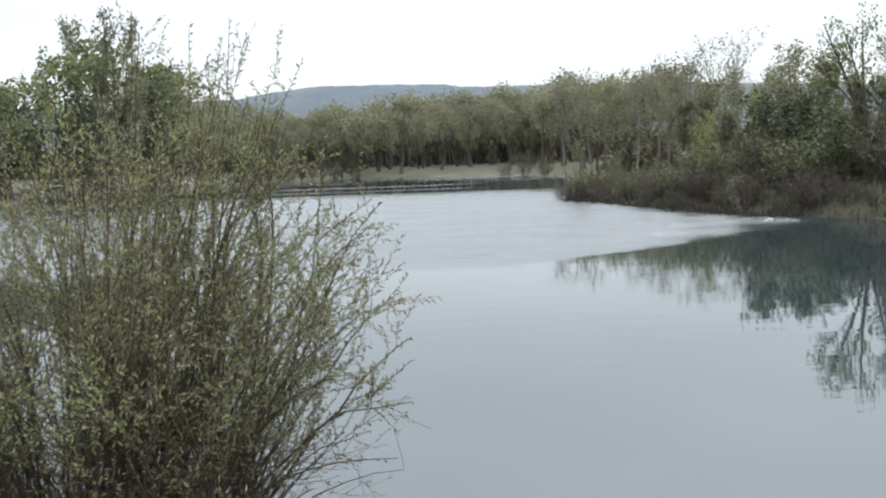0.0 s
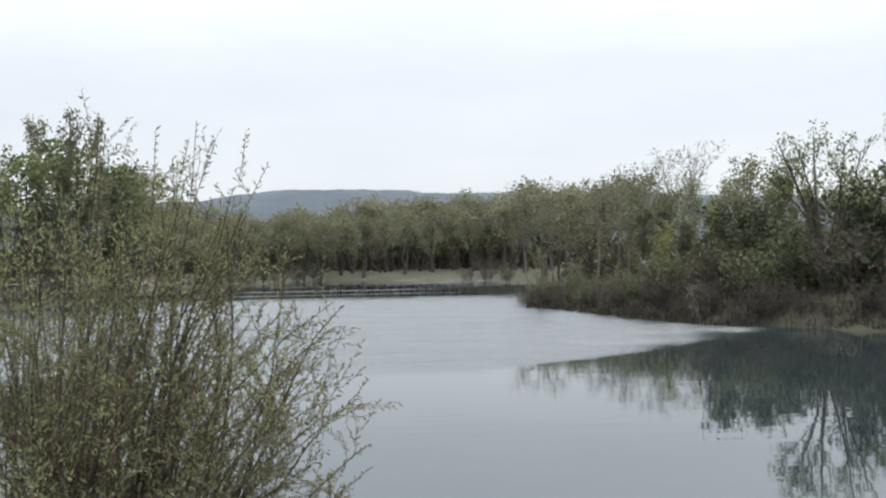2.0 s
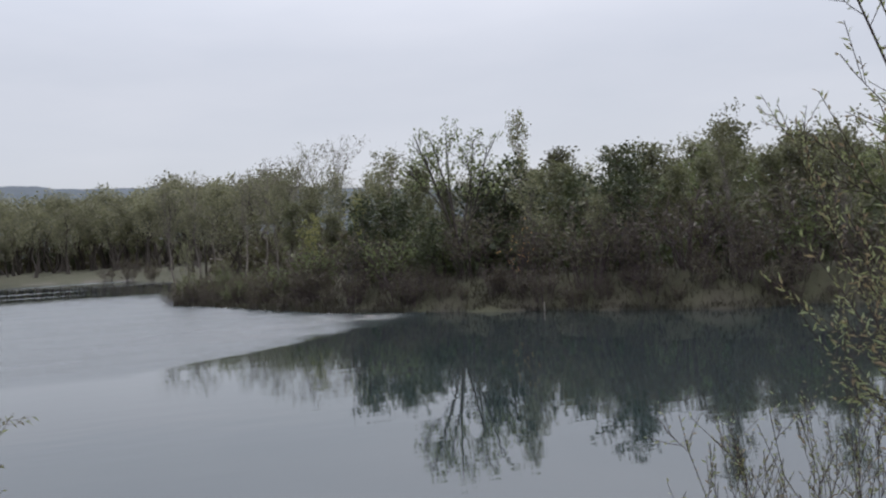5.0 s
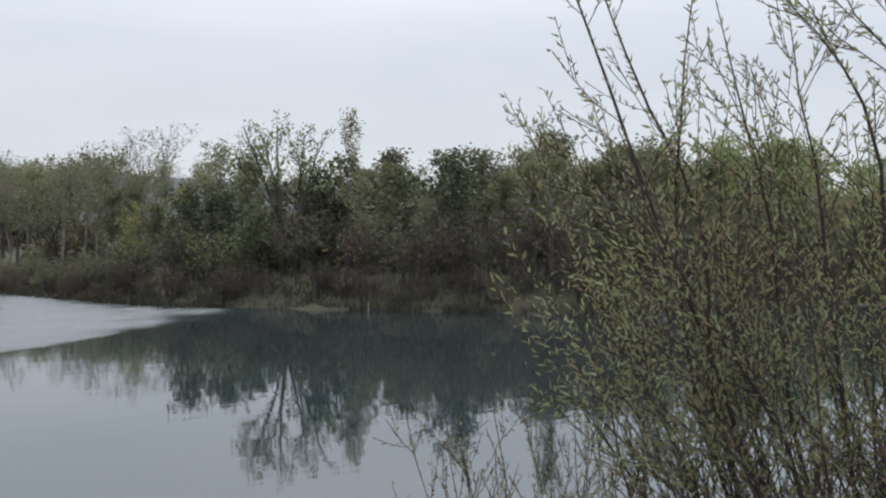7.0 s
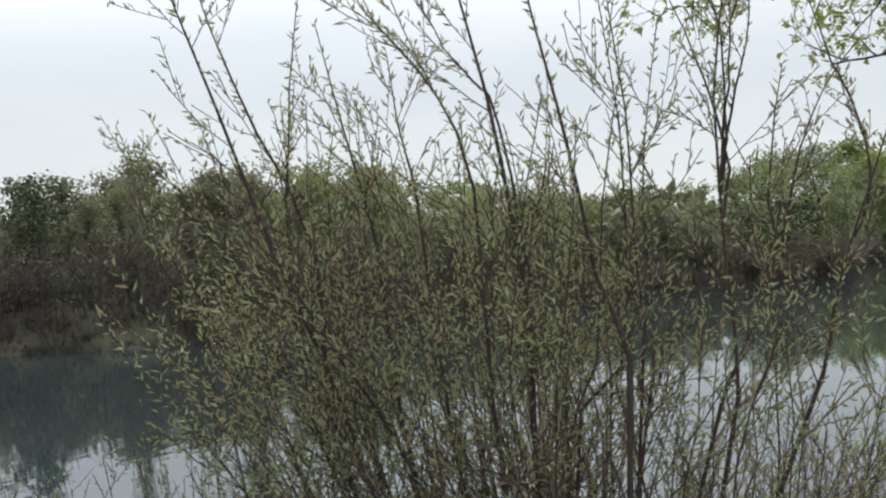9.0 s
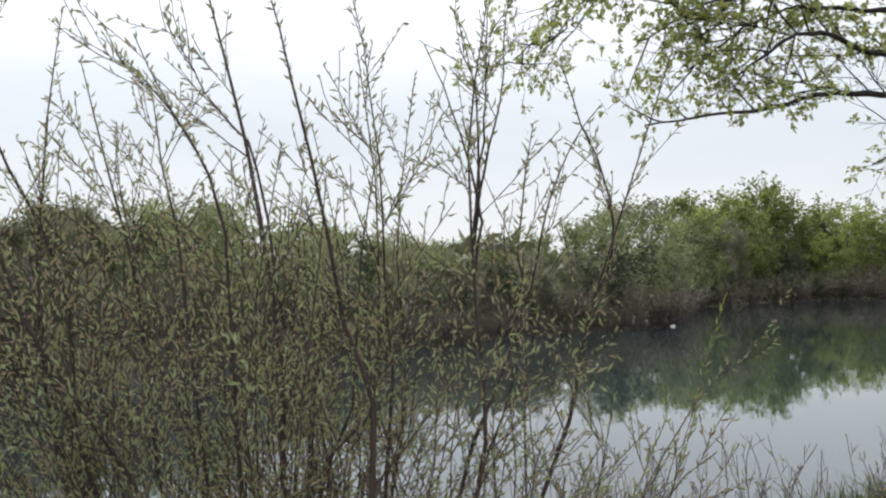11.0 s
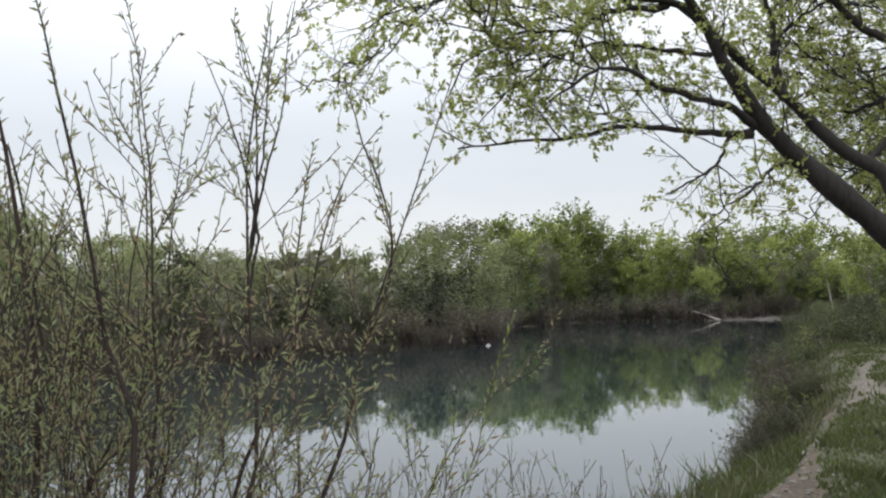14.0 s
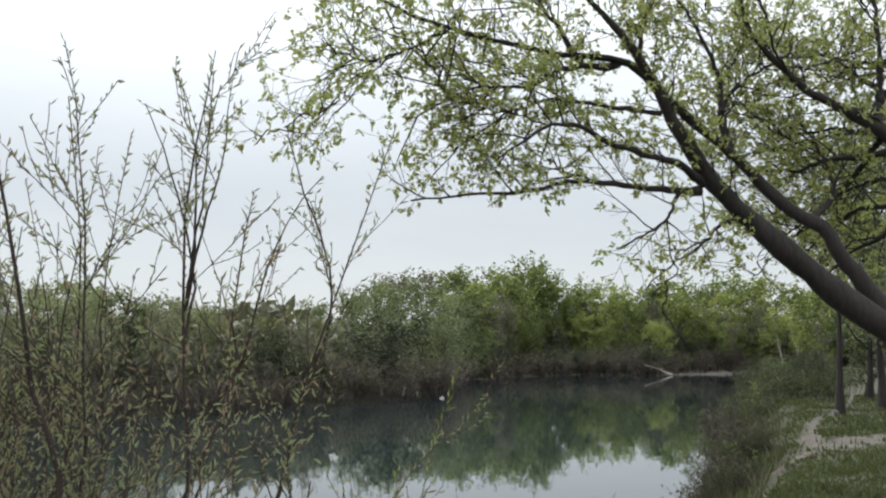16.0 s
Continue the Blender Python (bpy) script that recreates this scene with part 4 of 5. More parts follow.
willow_bush("willow_bush", (bx, by, bz), A, E, bow, r0, 302, "tall open willow bush with young leaves and dark stems", leaf_willow, stem_red, side=13, leaf_gap=.018, leaf_l=.027, low=.2, twig_l=.36, second=3, bare=1.0, spread=42, leaf_w=.0065, thick=.4, lean_leaf=.72, top=.78, start=.3, lines=np.stack(lines))

# low twiggy shoots at the edge of the bank, spreading towards the water
def low_shoots(n, a0, a1, d, e0, e1, seed, **kw):
    bx, by, _ = sight((a0 + a1) / 2, 0, d, NEAR_EYE)
    bz = ground_at(bx, by) - .04
    A, E = [], []
    for q in range(n):
        ta, dd = rng.uniform(a0, a1), d + rng.normal() * .15
        te = e0 + (e1 - e0) * (.25 + .75 * (ta - a0) / (a1 - a0)) * rng.random() ** 1.1
        fx, fy, _ = sight((a0 + a1) / 2 + (ta - (a0 + a1) / 2) * .45 + rng.normal(), 0, dd, NEAR_EYE)
        A.append(np.array((fx, fy, ground_at(fx, fy) - .04)) - (bx, by, bz))
        E.append(sight(ta, te, dd, NEAR_EYE) - (bx, by, bz))
    A, E = np.array(A), np.array(E)
    bow = (E - A) * np.array([.12, .12, 0]) * rng.uniform(-1, 1, (n, 1)) + rng.normal(size=A.shape) * .03
    return willow_bush("willow_sprigs", (bx, by, bz), A, E, bow, rng.uniform(.003, .005, n), seed, "thin dark willow shoots at the bank's edge", leaf_willow, stem_red, **kw)


low_shoots(10, 23, 31, 3.2, -20, -14, 305, side=4, leaf_gap=.05, leaf_l=.03, low=.3, twig_l=.2, second=1, leaf_w=.006)
low_shoots(32, 31, 48, 2.9, -15, -1, 306, side=9, leaf_gap=.022, leaf_l=.021, low=.3, twig_l=.26, second=3, leaf_w=.0058, lean_leaf=.7, thick=.45)

# two long leafy shoots leaning out over the water
x0, y0, _ = sight(74.5, 0, 4.0, NEAR_EYE)
z0 = ground_at(x0, y0) - .03
base = np.array((x0, y0, z0))
A = np.array([(0, 0, 0.), (-.04, .03, 0), (.05, .02, 0), (-.08, .03, 0)])
E = np.array([sight(84.4, -.9, 4.0, NEAR_EYE) - base, sight(80.4, -6.8, 3.9, NEAR_EYE) - base, (.35, -.2, .75), (-.15, -.1, .65)])
bow = np.array([(-.02, -.12, .05), (-.02, -.05, .08), (.05, 0, .05), (0, .03, .02)])
willow_bush("willow_shoot", base, A, E, bow, np.array([.0042, .004, .003, .003]), 304, "long leafy willow shoots leaning over the water", leaf_lime, stem_green, side=6, leaf_gap=.024, leaf_l=.044, low=.4, twig_l=.12, second=1, leaf_w=.0095)

# low twiggy sprigs in front of the water
n = 230
bx, by, _ = sight(83, 0, 4.4, NEAR_EYE)
bz = ground_at(bx, by) - .03
off = rng.uniform(-.95, .95, n)
u = np.array([math.cos(radians(83)), -math.sin(radians(83)), 0])
w = np.array([math.sin(radians(83)), math.cos(radians(83)), 0])
A = u * off[:, None] + w * (rng.normal(size=n) * .2)[:, None]
E = A + u * (rng.normal(size=n) * .16)[:, None] + np.array([0, 0, 1.]) * (1.75 + .56 * rng.random(n) ** .8 - .1 * np.abs(off) - bz)[:, None] + rng.normal(size=(n, 3)) * .05
willow_bush("willow_sprigs", (bx, by, bz), A, E, rng.normal(size=(n, 3)) * .04, rng.uniform(.0022, .0036, n), 303, "low grey brown willow sprigs with few leaves", leaf_willow, brush_twig, side=9, spread=44, leaf_gap=.05, leaf_l=.028, low=.4, twig_l=.2, second=1, leaf_w=.006)


# ---- the leaning poplar over the path ----
def bough(*at):
    """Bearing, slope and distance from the eye to places."""
    out = []
    for a, e, d in at:
        x, y = bearing(a, d)
        out.append((x + 0.445, y - 0.317, 2.964 + d * math.tan(radians(e))))
    return out


# the forked tree among the brush of the far bank: bare limbs in a V, leaf tufts at their ends
tree = tagged(new("forked_tree"), "bare-limbed tree forking into long upright boughs", "tree")
fx, fy = bearing(23.6, 45)
tree.location = (fx, fy, ground_at(fx, fy) - .05)
rng = np.random.default_rng(95)
side = np.array([math.cos(radians(23.6)), -math.sin(radians(23.6)), 0])
deep = np.array([math.sin(radians(23.6)), math.cos(radians(23.6)), 0])
CP, CR = [], []
# sideways place of a limb's start, bend and end, their heights, depth of the end, thickness
for f0, f1, f2, h0, h1, h2, dp, ra in ((0, 0, -.05, 0, .7, 1.5, 0, .13), (-.03, -.75, -1.8, 1.2, 3.9, 6.6, .3, .075), (-.05, -.4, -1.15, 1.4, 3.6, 6.1, -.6, .065), (-.03, -.25, -.2, 1.4, 4.2, 6.7, .5, .075), (0, .45, .85, 1.3, 3.5, 6.3, -.2, .07),
                                       (0, .85, 1.55, 1.3, 3.4, 6.2, .4, .065), (-.6, -1.1, -1.35, 3.2, 4.6, 5.6, .6, .04), (.6, .7, .35, 2.9, 4.4, 5.9, .5, .045), (.5, 1.3, 2.0, 2.6, 3.6, 4.6, -.4, .045), (-.5, -1.2, -2.1, 3.0, 3.9, 4.8, -.5, .04)):
    P = curve([side * f0 + (0, 0, h0), side * f1 + deep * dp * .5 + (0, 0, h1), side * f2 + deep * dp + (0, 0, h2)], 14) + np.cumsum(rng.normal(size=(14, 3)) * .02, 0) * np.linspace(0, 1, 14)[:, None]
    R = ra * np.linspace(1, .3, 14)
    piece("trunk" if h0 == 0 else "bough", mesh_of("bough", *tubes(P[None], R[None], 7), bark_dark, True), tree)
    if h0:
        CP.append(P)
        CR.append(R)
CP, CR = np.stack(CP), np.stack(CR)
P1, R1, _, _ = sprout(CP, CR * 0 + .022, 9, .45, 1.0, lambda t, i: .85 * rng.uniform(.4, 1.2, len(t)), 45, rng, 5, .3, .1, .3, .9)
P2, R2, _, _ = sprout(P1, R1, 4, .2, 1.0, lambda t, i: .4 * rng.uniform(.4, 1.2, len(t)), 45, rng, 4, .2, .1, .4, .7)
piece("fine_wood", mesh_of("fine_wood", *join([tubes(P1, np.maximum(R1, .008), 4), tubes(P2, np.maximum(R2, .006), 3)]), bark_dark, True), tree)
i = np.repeat(np.arange(len(P2)), 5)
p, d = along(P2, i, .4 + .6 * rng.random(len(i)))
L = .15 * rng.uniform(.6, 1.3, len(i))
piece("foliage", mesh_of("foliage", *leaves(p + rng.normal(size=p.shape) * .09, d + rng.normal(size=d.shape), L, L * .65, rng), leaf_spring), tree)


tree = tagged(new("leaning_poplar"), "old leaning poplar with dark boughs and fresh pale leaves", "tree")
tx, ty = bearing(107.5, 12.6)
tree.location = (tx, ty, 0)
origin = np.array([tx, ty, 0])
foot = (tx, ty, ground_at(tx, ty) - .1)
rng = np.random.default_rng(410)
CP, CR = [], []


def grow(ra, rb, *pts):
    """One main bough of the poplar through a few places, tapering from ra to rb."""
    P = curve(pts, 34) - origin + np.cumsum(rng.normal(size=(34, 3)) * .011, 0)
    CP.append(P)
    CR.append((ra + (rb - ra) * np.linspace(0, 1, 34) ** .7) * (1 + .07 * np.convolve(rng.normal(size=36), (.5, 1, .5), "valid")))


grow(.265, .02, foot, *bough((105.5, -6, 12.6), (103.4, .3, 12.5), (101.2, 2.3, 12.4), (99.1, 4.1, 12.2), (97.5, 5.7, 12.0), (94.9, 8.1, 11.8), (93.3, 9.8, 11.6), (91.7, 12.2, 11.5), (90.6, 14.3, 11.4), (89.2, 16.4, 11.2), (87, 18.9, 11.0), (84, 21.7, 10.8)))
grow(.15, .014, *bough((102.4, 2.2, 12.5), (101.3, 4.0, 12.45), (100.3, 5.2, 12.4), (99.2, 7.0, 12.35), (97.3, 8.1, 12.3), (94.9, 10.6, 12.1), (91.4, 13.8, 11.8), (88.4, 16.7, 11.6), (83.6, 17.5, 11.2), (78.1, 18.8, 10.6), (71.3, 21.3, 10.2)))
grow(.062, .01, *bough((93.1, 9.7, 11.6), (91.4, 10.7, 11.3), (88.8, 11.4, 11.0), (85.5, 12.9, 10.6), (83.5, 12.8, 10.4), (81, 11, 10.2)))
grow(.058, .01, *bough((92.9, 9.3, 11.6), (90.7, 9.6, 11.3), (86.3, 10.2, 10.8), (82.8, 9.8, 10.4), (76.4, 9.5, 10.0)))
grow(.07, .012, *bough((94.7, 11.1, 12.1), (94.3, 13.6, 12.2), (93.8, 16.5, 12.3), (91.6, 20.6, 12.4)))
grow(.04, .01, *bough((94.2, 13.6, 12.2), (95.6, 15.1, 12.4), (98.7, 16.6, 12.8)))
grow(.125, .022, *bough((107, 5, 13.0), (104.1, 9.8, 12.8), (102.8, 11.6, 12.7), (100.3, 13.4, 12.6), (98.6, 14.5, 12.5), (96.1, 17.5, 12.3), (94.9, 21.5, 12.1)))
grow(.09, .02, *bough((102.2, 12.4, 12.7), (102.6, 15, 12.8), (101.8, 19.5, 13)))
grow(.05, .01, *bough((102.7, 10.8, 12.7), (98.8, 10.4, 13.0), (95.5, 10.2, 13.2)))
grow(.032, .008, *bough((91.8, 9.4, 11.4), (91.3, 8, 11.2), (90, 6.8, 11.0), (88.2, 6.1, 10.9)))
grow(.035, .008, *bough((95.2, 7.7, 11.8), (93.5, 6.8, 11.6), (92.3, 5.8, 11.4), (90.9, 5.2, 11.2)))
grow(.04, .01, *bough((89.6, 16.4, 11.3), (89.9, 18.9, 11.4), (90.2, 21.3, 11.5)))
grow(.045, .01, *bough((86.4, 17, 11.4), (84.3, 19.8, 11.2), (82.5, 22, 11.0)))
grow(.045, .008, *bough((88.4, 16.7, 11.6), (85.2, 16.7, 11.2), (82.9, 16.0, 10.9), (79.8, 15.8, 10.6), (75.7, 14.2, 10.2)))
grow(.035, .008, *bough((90.8, 13.8, 11.4), (86.2, 15, 11.0), (82.5, 14.8, 10.7), (78.5, 12.5, 10.4)))
grow(.03, .008, *bough((78.1, 18.8, 10.6), (74.4, 17.0, 10.3), (71.8, 17, 10.1)))
grow(.06, .012, *bough((98.9, 7.5, 12.4), (99.6, 9.6, 12.7), (98.9, 12, 13.0)))
grow(.05, .01, *bough((103, 12, 12.8), (99.5, 8, 13.2), (97.5, 6.6, 13.4)))
for high, low in ((11.0, 12.0), (9.0, 8.6), (13.0, 17.0), (8.0, 5.6), (6.5, 4.2), (15.0, 14.0)):
    side = rng.uniform(-1.2, .8)
    grow(.05, .01, *bough((104 + side * .3, high, 12.9), (101.4 + side, (high + low) / 2 + .8, 13.7), (98.8 + side, low, 14.4)))
CP, CR = np.stack(CP), np.stack(CR)
# lesser boughs between them
P1, R1, _, _ = sprout(CP[2:], CR[2:], 1, .35, .85, lambda t, i: 1.9 * (1.15 - .5 * t) * rng.uniform(.6, 1.1, len(t)), 36, rng, 34, .2, .2, .2, .5)
CP, CR = np.concatenate((CP, P1)), np.concatenate((CR, np.clip(R1, .008, .03)))
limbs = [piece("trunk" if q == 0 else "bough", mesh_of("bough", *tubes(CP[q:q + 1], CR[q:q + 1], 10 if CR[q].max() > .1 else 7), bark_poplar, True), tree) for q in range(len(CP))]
kids = [sprout(CP[a:b], CR[a:b] * 0 + .013, per, t0, 1.0, lambda t, i: 1.0 * (1.2 - .6 * t) * rng.uniform(.35, 1.2, len(t)), 46, rng, 7, .25, .1, .25, .8) for a, b, per, t0 in ((0, 2, 20, .5), (2, 18, 13, .2), (18, len(CP), 10, .2))]
P1, R1, owner = np.concatenate([k[0] for k in kids]), np.concatenate([k[1] for k in kids]), np.concatenate([k[2] + a for k, a in zip(kids, (0, 2, 18))])
end = P1[:, -1] + origin - np.array([.445, -.317, 2.964])
hang = np.degrees(np.arctan2(end[:, 2], np.hypot(end[:, 0], end[:, 1])))
stay = (hang > 7.6) | (np.degrees(np.arctan2(end[:, 0], end[:, 1])) > 97) | ((hang > 4.5) & (rng.random(len(P1)) < .22))
P1, R1, owner = P1[stay], R1[stay], owner[stay]
P2, R2, _, _ = sprout(P1, R1, 5, .2, 1.0, lambda t, i: .45 * rng.uniform(.4, 1.2, len(t)), 45, rng, 5, .15, .09, .3, .6)
P3, R3, _, _ = sprout(P2, R2, 3, .3, 1.0, lambda t, i: .2 * rng.uniform(.4, 1.2, len(t)), 45, rng, 3, .1, .08, .4, .7)
for q in range(len(P1)):
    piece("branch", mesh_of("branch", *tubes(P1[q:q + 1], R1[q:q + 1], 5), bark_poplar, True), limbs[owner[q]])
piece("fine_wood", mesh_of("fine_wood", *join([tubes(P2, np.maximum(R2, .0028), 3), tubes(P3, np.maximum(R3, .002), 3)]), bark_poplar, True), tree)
# young leaves in tufts at the ends of the twigs
tips, ways = np.concatenate((P3[:, -1], P2[:, -1])), np.concatenate((P3[:, -1] - P3[:, -2], P2[:, -1] - P2[:, -2]))
some = rng.random(len(tips)) < .8
tips, ways = tips[some], unit(ways[some])
i = np.repeat(np.arange(len(tips)), rng.integers(4, 9, len(tips)))
p = tips[i] - ways[i] * rng.random((len(i), 1)) * .06 + rng.normal(size=(len(i), 3)) * .012
L = .062 * rng.uniform(.5, 1.3, len(i))
piece("foliage", mesh_of("foliage", *leaves(p, ways[i] * .5 + rng.normal(size=p.shape) * .7 - np.array([0, 0, .3]), L, L * .55, rng), leaf_poplar), tree)

# trees and bushes further along the near bank
mid_tree = variants("bank_tree", 1, 130, bark_poplar, leaf_mid, "slim dark-trunked tree beside the path", "", H=7, spread=.3, trunk_r=.115, first=.5, limbs=12, up=50, per=5, twigs=4, leaf_n=7, leaf_l=.13, leaf_w=.09, clump=.12)
plant(mid_tree, 29.6, -5.4, 6.8, 1.0)
bank_ash = variants("bank_ash", 2, 135, bark_poplar, leaf_mid, "leafy young ash tree behind the leaning poplar", "trees behind the poplar", H=8, spread=.36, trunk_r=.13, first=.2, limbs=20, up=48, per=5, twigs=4, leaf_n=8, leaf_l=.15, leaf_w=.1, clump=.16)
for a, D, H, wd in ((103.2, 30, 7.6, 1.0), (105.0, 26, 7.4, 1.0), (107, 24, 8.0, 1.0), (101.6, 40, 6.6, 1.3), (102.4, 33, 7.4, 1.2), (104.2, 31, 8.2, 1.2)):
    plant(bank_ash, *bearing(a, D), H, wd)
for a, D, H in ((97.4, 62, 2.0), (99.0, 55, 2.2), (98.4, 75, 2.6), (96.6, 80, 2.4), (103.5, 44, 4.5), (105, 40, 5)):
    plant(willow if a < 98 else holm, *bearing(a, D), H, 1.1)
stand(lime, 99, 112, 6.0, 0, (.75, 1.0), 1.0, 110)
stand(holm, 101.5, 110, 3.0, 0, (.45, .7), 1.3, 62)
for a, D, H, wd in ((95.3, 33, 1.6, 1.4), (96.3, 36, 1.9, 1.3), (97.2, 40, 2.0, 1.4), (98.4, 42, 2.2, 1.4), (95.0, 45, 1.8, 1.5), (95.0, 24, 1.3, 1.2), (99.6, 38, 1.8, 1.4), (95.8, 27, 1.5, 1.2)):
    plant(near_brush, *bearing(a, D), H * .62, wd * 1.3)
for a, D, H in ((95.6, 55, 1.5), (96.6, 60, 1.7), (97.6, 52, 1.5), (98.6, 58, 1.8), (99.6, 64, 2.0), (96.0, 75, 2.0), (97.2, 82, 2.2), (98.4, 88, 2.4), (99.4, 78, 2.2), (100.4, 56, 1.9), (95.2, 90, 2.2), (96.4, 105, 2.6), (97.8, 112, 2.8), (99.2, 100, 2.6)):
    plant(near_brush, *bearing(a, D), H, 1.7)
bramble = brush("bramble_bush", 3, 240, leaf_bramble, "dark tangled bramble bush beside the path", "brambles by the path", twig=bark_dark, leaf_n=9, leaf_l=.08, shoots=44)
for a, D, H, wd in ((93.9, 13.3, .95, 1.0), (94.9, 13.9, 1.05, 1.0), (95.9, 14.6, .9, .9), (94.3, 15.2, 1.1, 1.0), (95.2, 16.2, 1.05, 1.0), (94.2, 17.6, 1.1, 1.0), (95.6, 18.6, 1.0, 1.0), (94.8, 20.5, 1.2, 1.0), (96.2, 22, 1.1, 1.0), (94.4, 24.5, 1.2, 1.1)):
    x, y = bearing(a, D)
    plant(bramble, x + 1.6, y - .16, H * .68, wd * 1.25)
for a, D, H, wd in ((93.2, 15.8, .8, .9), (93.4, 18.5, 1.0, 1.0), (93.8, 21.5, 1.1, 1.0), (94.2, 27, 1.5, 1.1), (94.2, 32, 1.6, 1.2), (95.6, 25, 1.1, 1.0)):
    plant(red_brush, *bearing(a, D), H, wd)


sprout_brush = brush("sprouting_shrub", 2, 250, leaf_lime, "small shrub with bright yellow green new sprouts", "sprouting shrubs on the near bank", leaf_n=5, leaf_l=.08, shoots=9, R=.5)
for a, D, H in ((95.6, 21.0, .95), (94.9, 20.2, .8), (96.2, 39, 1.5), (96.6, 42, 1.7), (95.9, 44, 1.4), (94.9, 33, .9), (97.4, 46, 1.5)):
    plant(sprout_brush, *bearing(a, D), H, 1.2)
# pale leaning trunks at the edge of the far woods
for low, high, D in ((97.2, 96.9, 150), (98.15, 97.75, 151)):
    x, y = bearing(low, D)
    birch = tagged(new("birch_tree"), "slim pale-trunked birch leaning at the wood's edge", "tree", "pale birches")
    birch.location = (x, y, ground_at(x, y) - .1)
    rise = np.array(bearing(high, D) + (0,)) - (x, y, 0)
    P = curve([(0, 0, 0), rise * .4 + (0, 0, 2.4), rise + (0, 0, 5.2), rise * 1.2 + (.2, .3, 8.2)], 14)
    R = np.linspace(.17, .04, 14)
    piece("trunk", mesh_of("trunk", *tubes(P[None], R[None], 7), bark_pale, True), birch)
    P1, R1, _, _ = sprout(P[None], R[None] * .6, 14, .5, 1.0, lambda t, i: 1.8 * rngw.uniform(.5, 1.2, len(t)), 50, rngw, 5, .3, .1, .3, .6)
    piece("branches", mesh_of("branches", *tubes(P1, R1, 4), bark_grey, True), birch)
    i = np.repeat(np.arange(len(P1)), 40)
    p, d = along(P1, i, .2 + .8 * rngw.random(len(i)))
    L = .32 * rngw.uniform(.6, 1.3, len(i))
    piece("foliage", mesh_of("foliage", *leaves(p + rngw.normal(size=p.shape) * .3, d + rngw.normal(size=d.shape), L, L * .7, rngw), leaf_lime), birch)
# twiggy brown shoots leaning out over the water's edge
for D in np.arange(15, 30, .75):
    a = next((q for q in np.arange(86, 98, .1) if shore(*(np.array([v]) for v in bearing(q, D)))[0] > .25), None)
    if a is not None:
        plant(red_brush if rngw.random() < .35 else bramble, *bearing(a + rngw.uniform(.2, .7), D), rngw.uniform(.4, .7), 1.2)


# ---- grass, stones and small things ----
def blades(name, x, y, h, mat, label, seed, spread=.25, width=.006):
    rng = np.random.default_rng(seed)
    k = len(x)
    z = height(x, y)
    P = np.stack((x, y, z - .01), 1)
    D = np.stack((rng.normal(size=k) * spread, rng.normal(size=k) * spread, np.ones(k)), 1)
    S = unit(np.cross(D, rng.normal(size=D.shape)))
    D = unit(D) * h[:, None]
    droop = np.stack((rng.normal(size=k), rng.normal(size=k), -np.abs(rng.normal(size=k)) * .5), 1) * h[:, None] * .22
    wd = (width * rng.uniform(.6, 1.4, k) * (1 + np.hypot(x, y) * .035))[:, None]
    V = np.stack((P - S * wd, P + S * wd, P + D * .6 + S * wd * .7 + droop * .3, P + D * .6 - S * wd * .7 + droop * .3, P + D + droop + S * wd * .1, P + D + droop - S * wd * .1), 1).reshape(-1, 3)
    q = np.arange(k)[:, None] * 6
    F = np.concatenate((q + np.array([[0, 1, 2, 3]]), q + np.array([[3, 2, 4, 5]])))
    return tagged(new(name, mesh_of(name, V, F, mat)), label, "grass", kind="stuff")


rng = np.random.default_rng(500)
k = 92000
rr, aa = 6 + 40 * rng.random(k) ** 1.5, np.radians(rng.uniform(84, 110, k))
x, y = rr * np.sin(aa), rr * np.cos(aa)
ok = (shore(x, y) > .15) & (track(x, y) + .45 * ripply(x, y, 2.3) > .95 * rng.uniform(.5, 1.25, k))
tuft = np.clip(.5 + .35 * ripply(x, y, 1.6) + .3 * ripply(y, x, .7), 0, 1)
ok &= rng.random(k) < .8 + .2 * tuft
x, y, tuft, edge = x[ok], y[ok], tuft[ok], np.clip(1.6 - shore(x[ok], y[ok]), 0, 1)
blades("grass", x, y, (.055 + .13 * tuft ** 2 + (.42 + .3 * np.clip((15 - x) / 3, 0, 1)) * edge * (.35 + .65 * tuft)) * rng.uniform(.5, 1.3, len(x)), blade_green, "rough green grass on the near bank", 501, width=.0095)
k = 6500
rr, aa = 8 + 60 * rng.random(k) ** 1.5, np.radians(rng.uniform(86, 100, k))
x, y = rr * np.sin(aa), rr * np.cos(aa)
s = shore(x, y)
ok = (s > -.05) & (s < 1.5) & (rng.random(k) < .25 + .75 * (ripply(x, y, .9) > -.2))
x, y = x[ok], y[ok]
blades("dry_grass", x, y, rng.uniform(.2, .6, len(x)), blade_dry, "dry straw-coloured grass at the water's edge", 502, .3)
k = 17000
rr, aa = 7.5 * np.sqrt(rng.random(k)), rng.uniform(-.6, 5.2, k)
x, y = rr * np.sin(aa), rr * np.cos(aa)
ok = (shore(x, y) > .1) & (track(x, y) > rng.uniform(.6, 1.2, k))
x, y = x[ok], y[ok]
blades("grass", x, y, rng.uniform(.03, .1, len(x)), blade_green, "short trodden grass on top of the bank", 504)
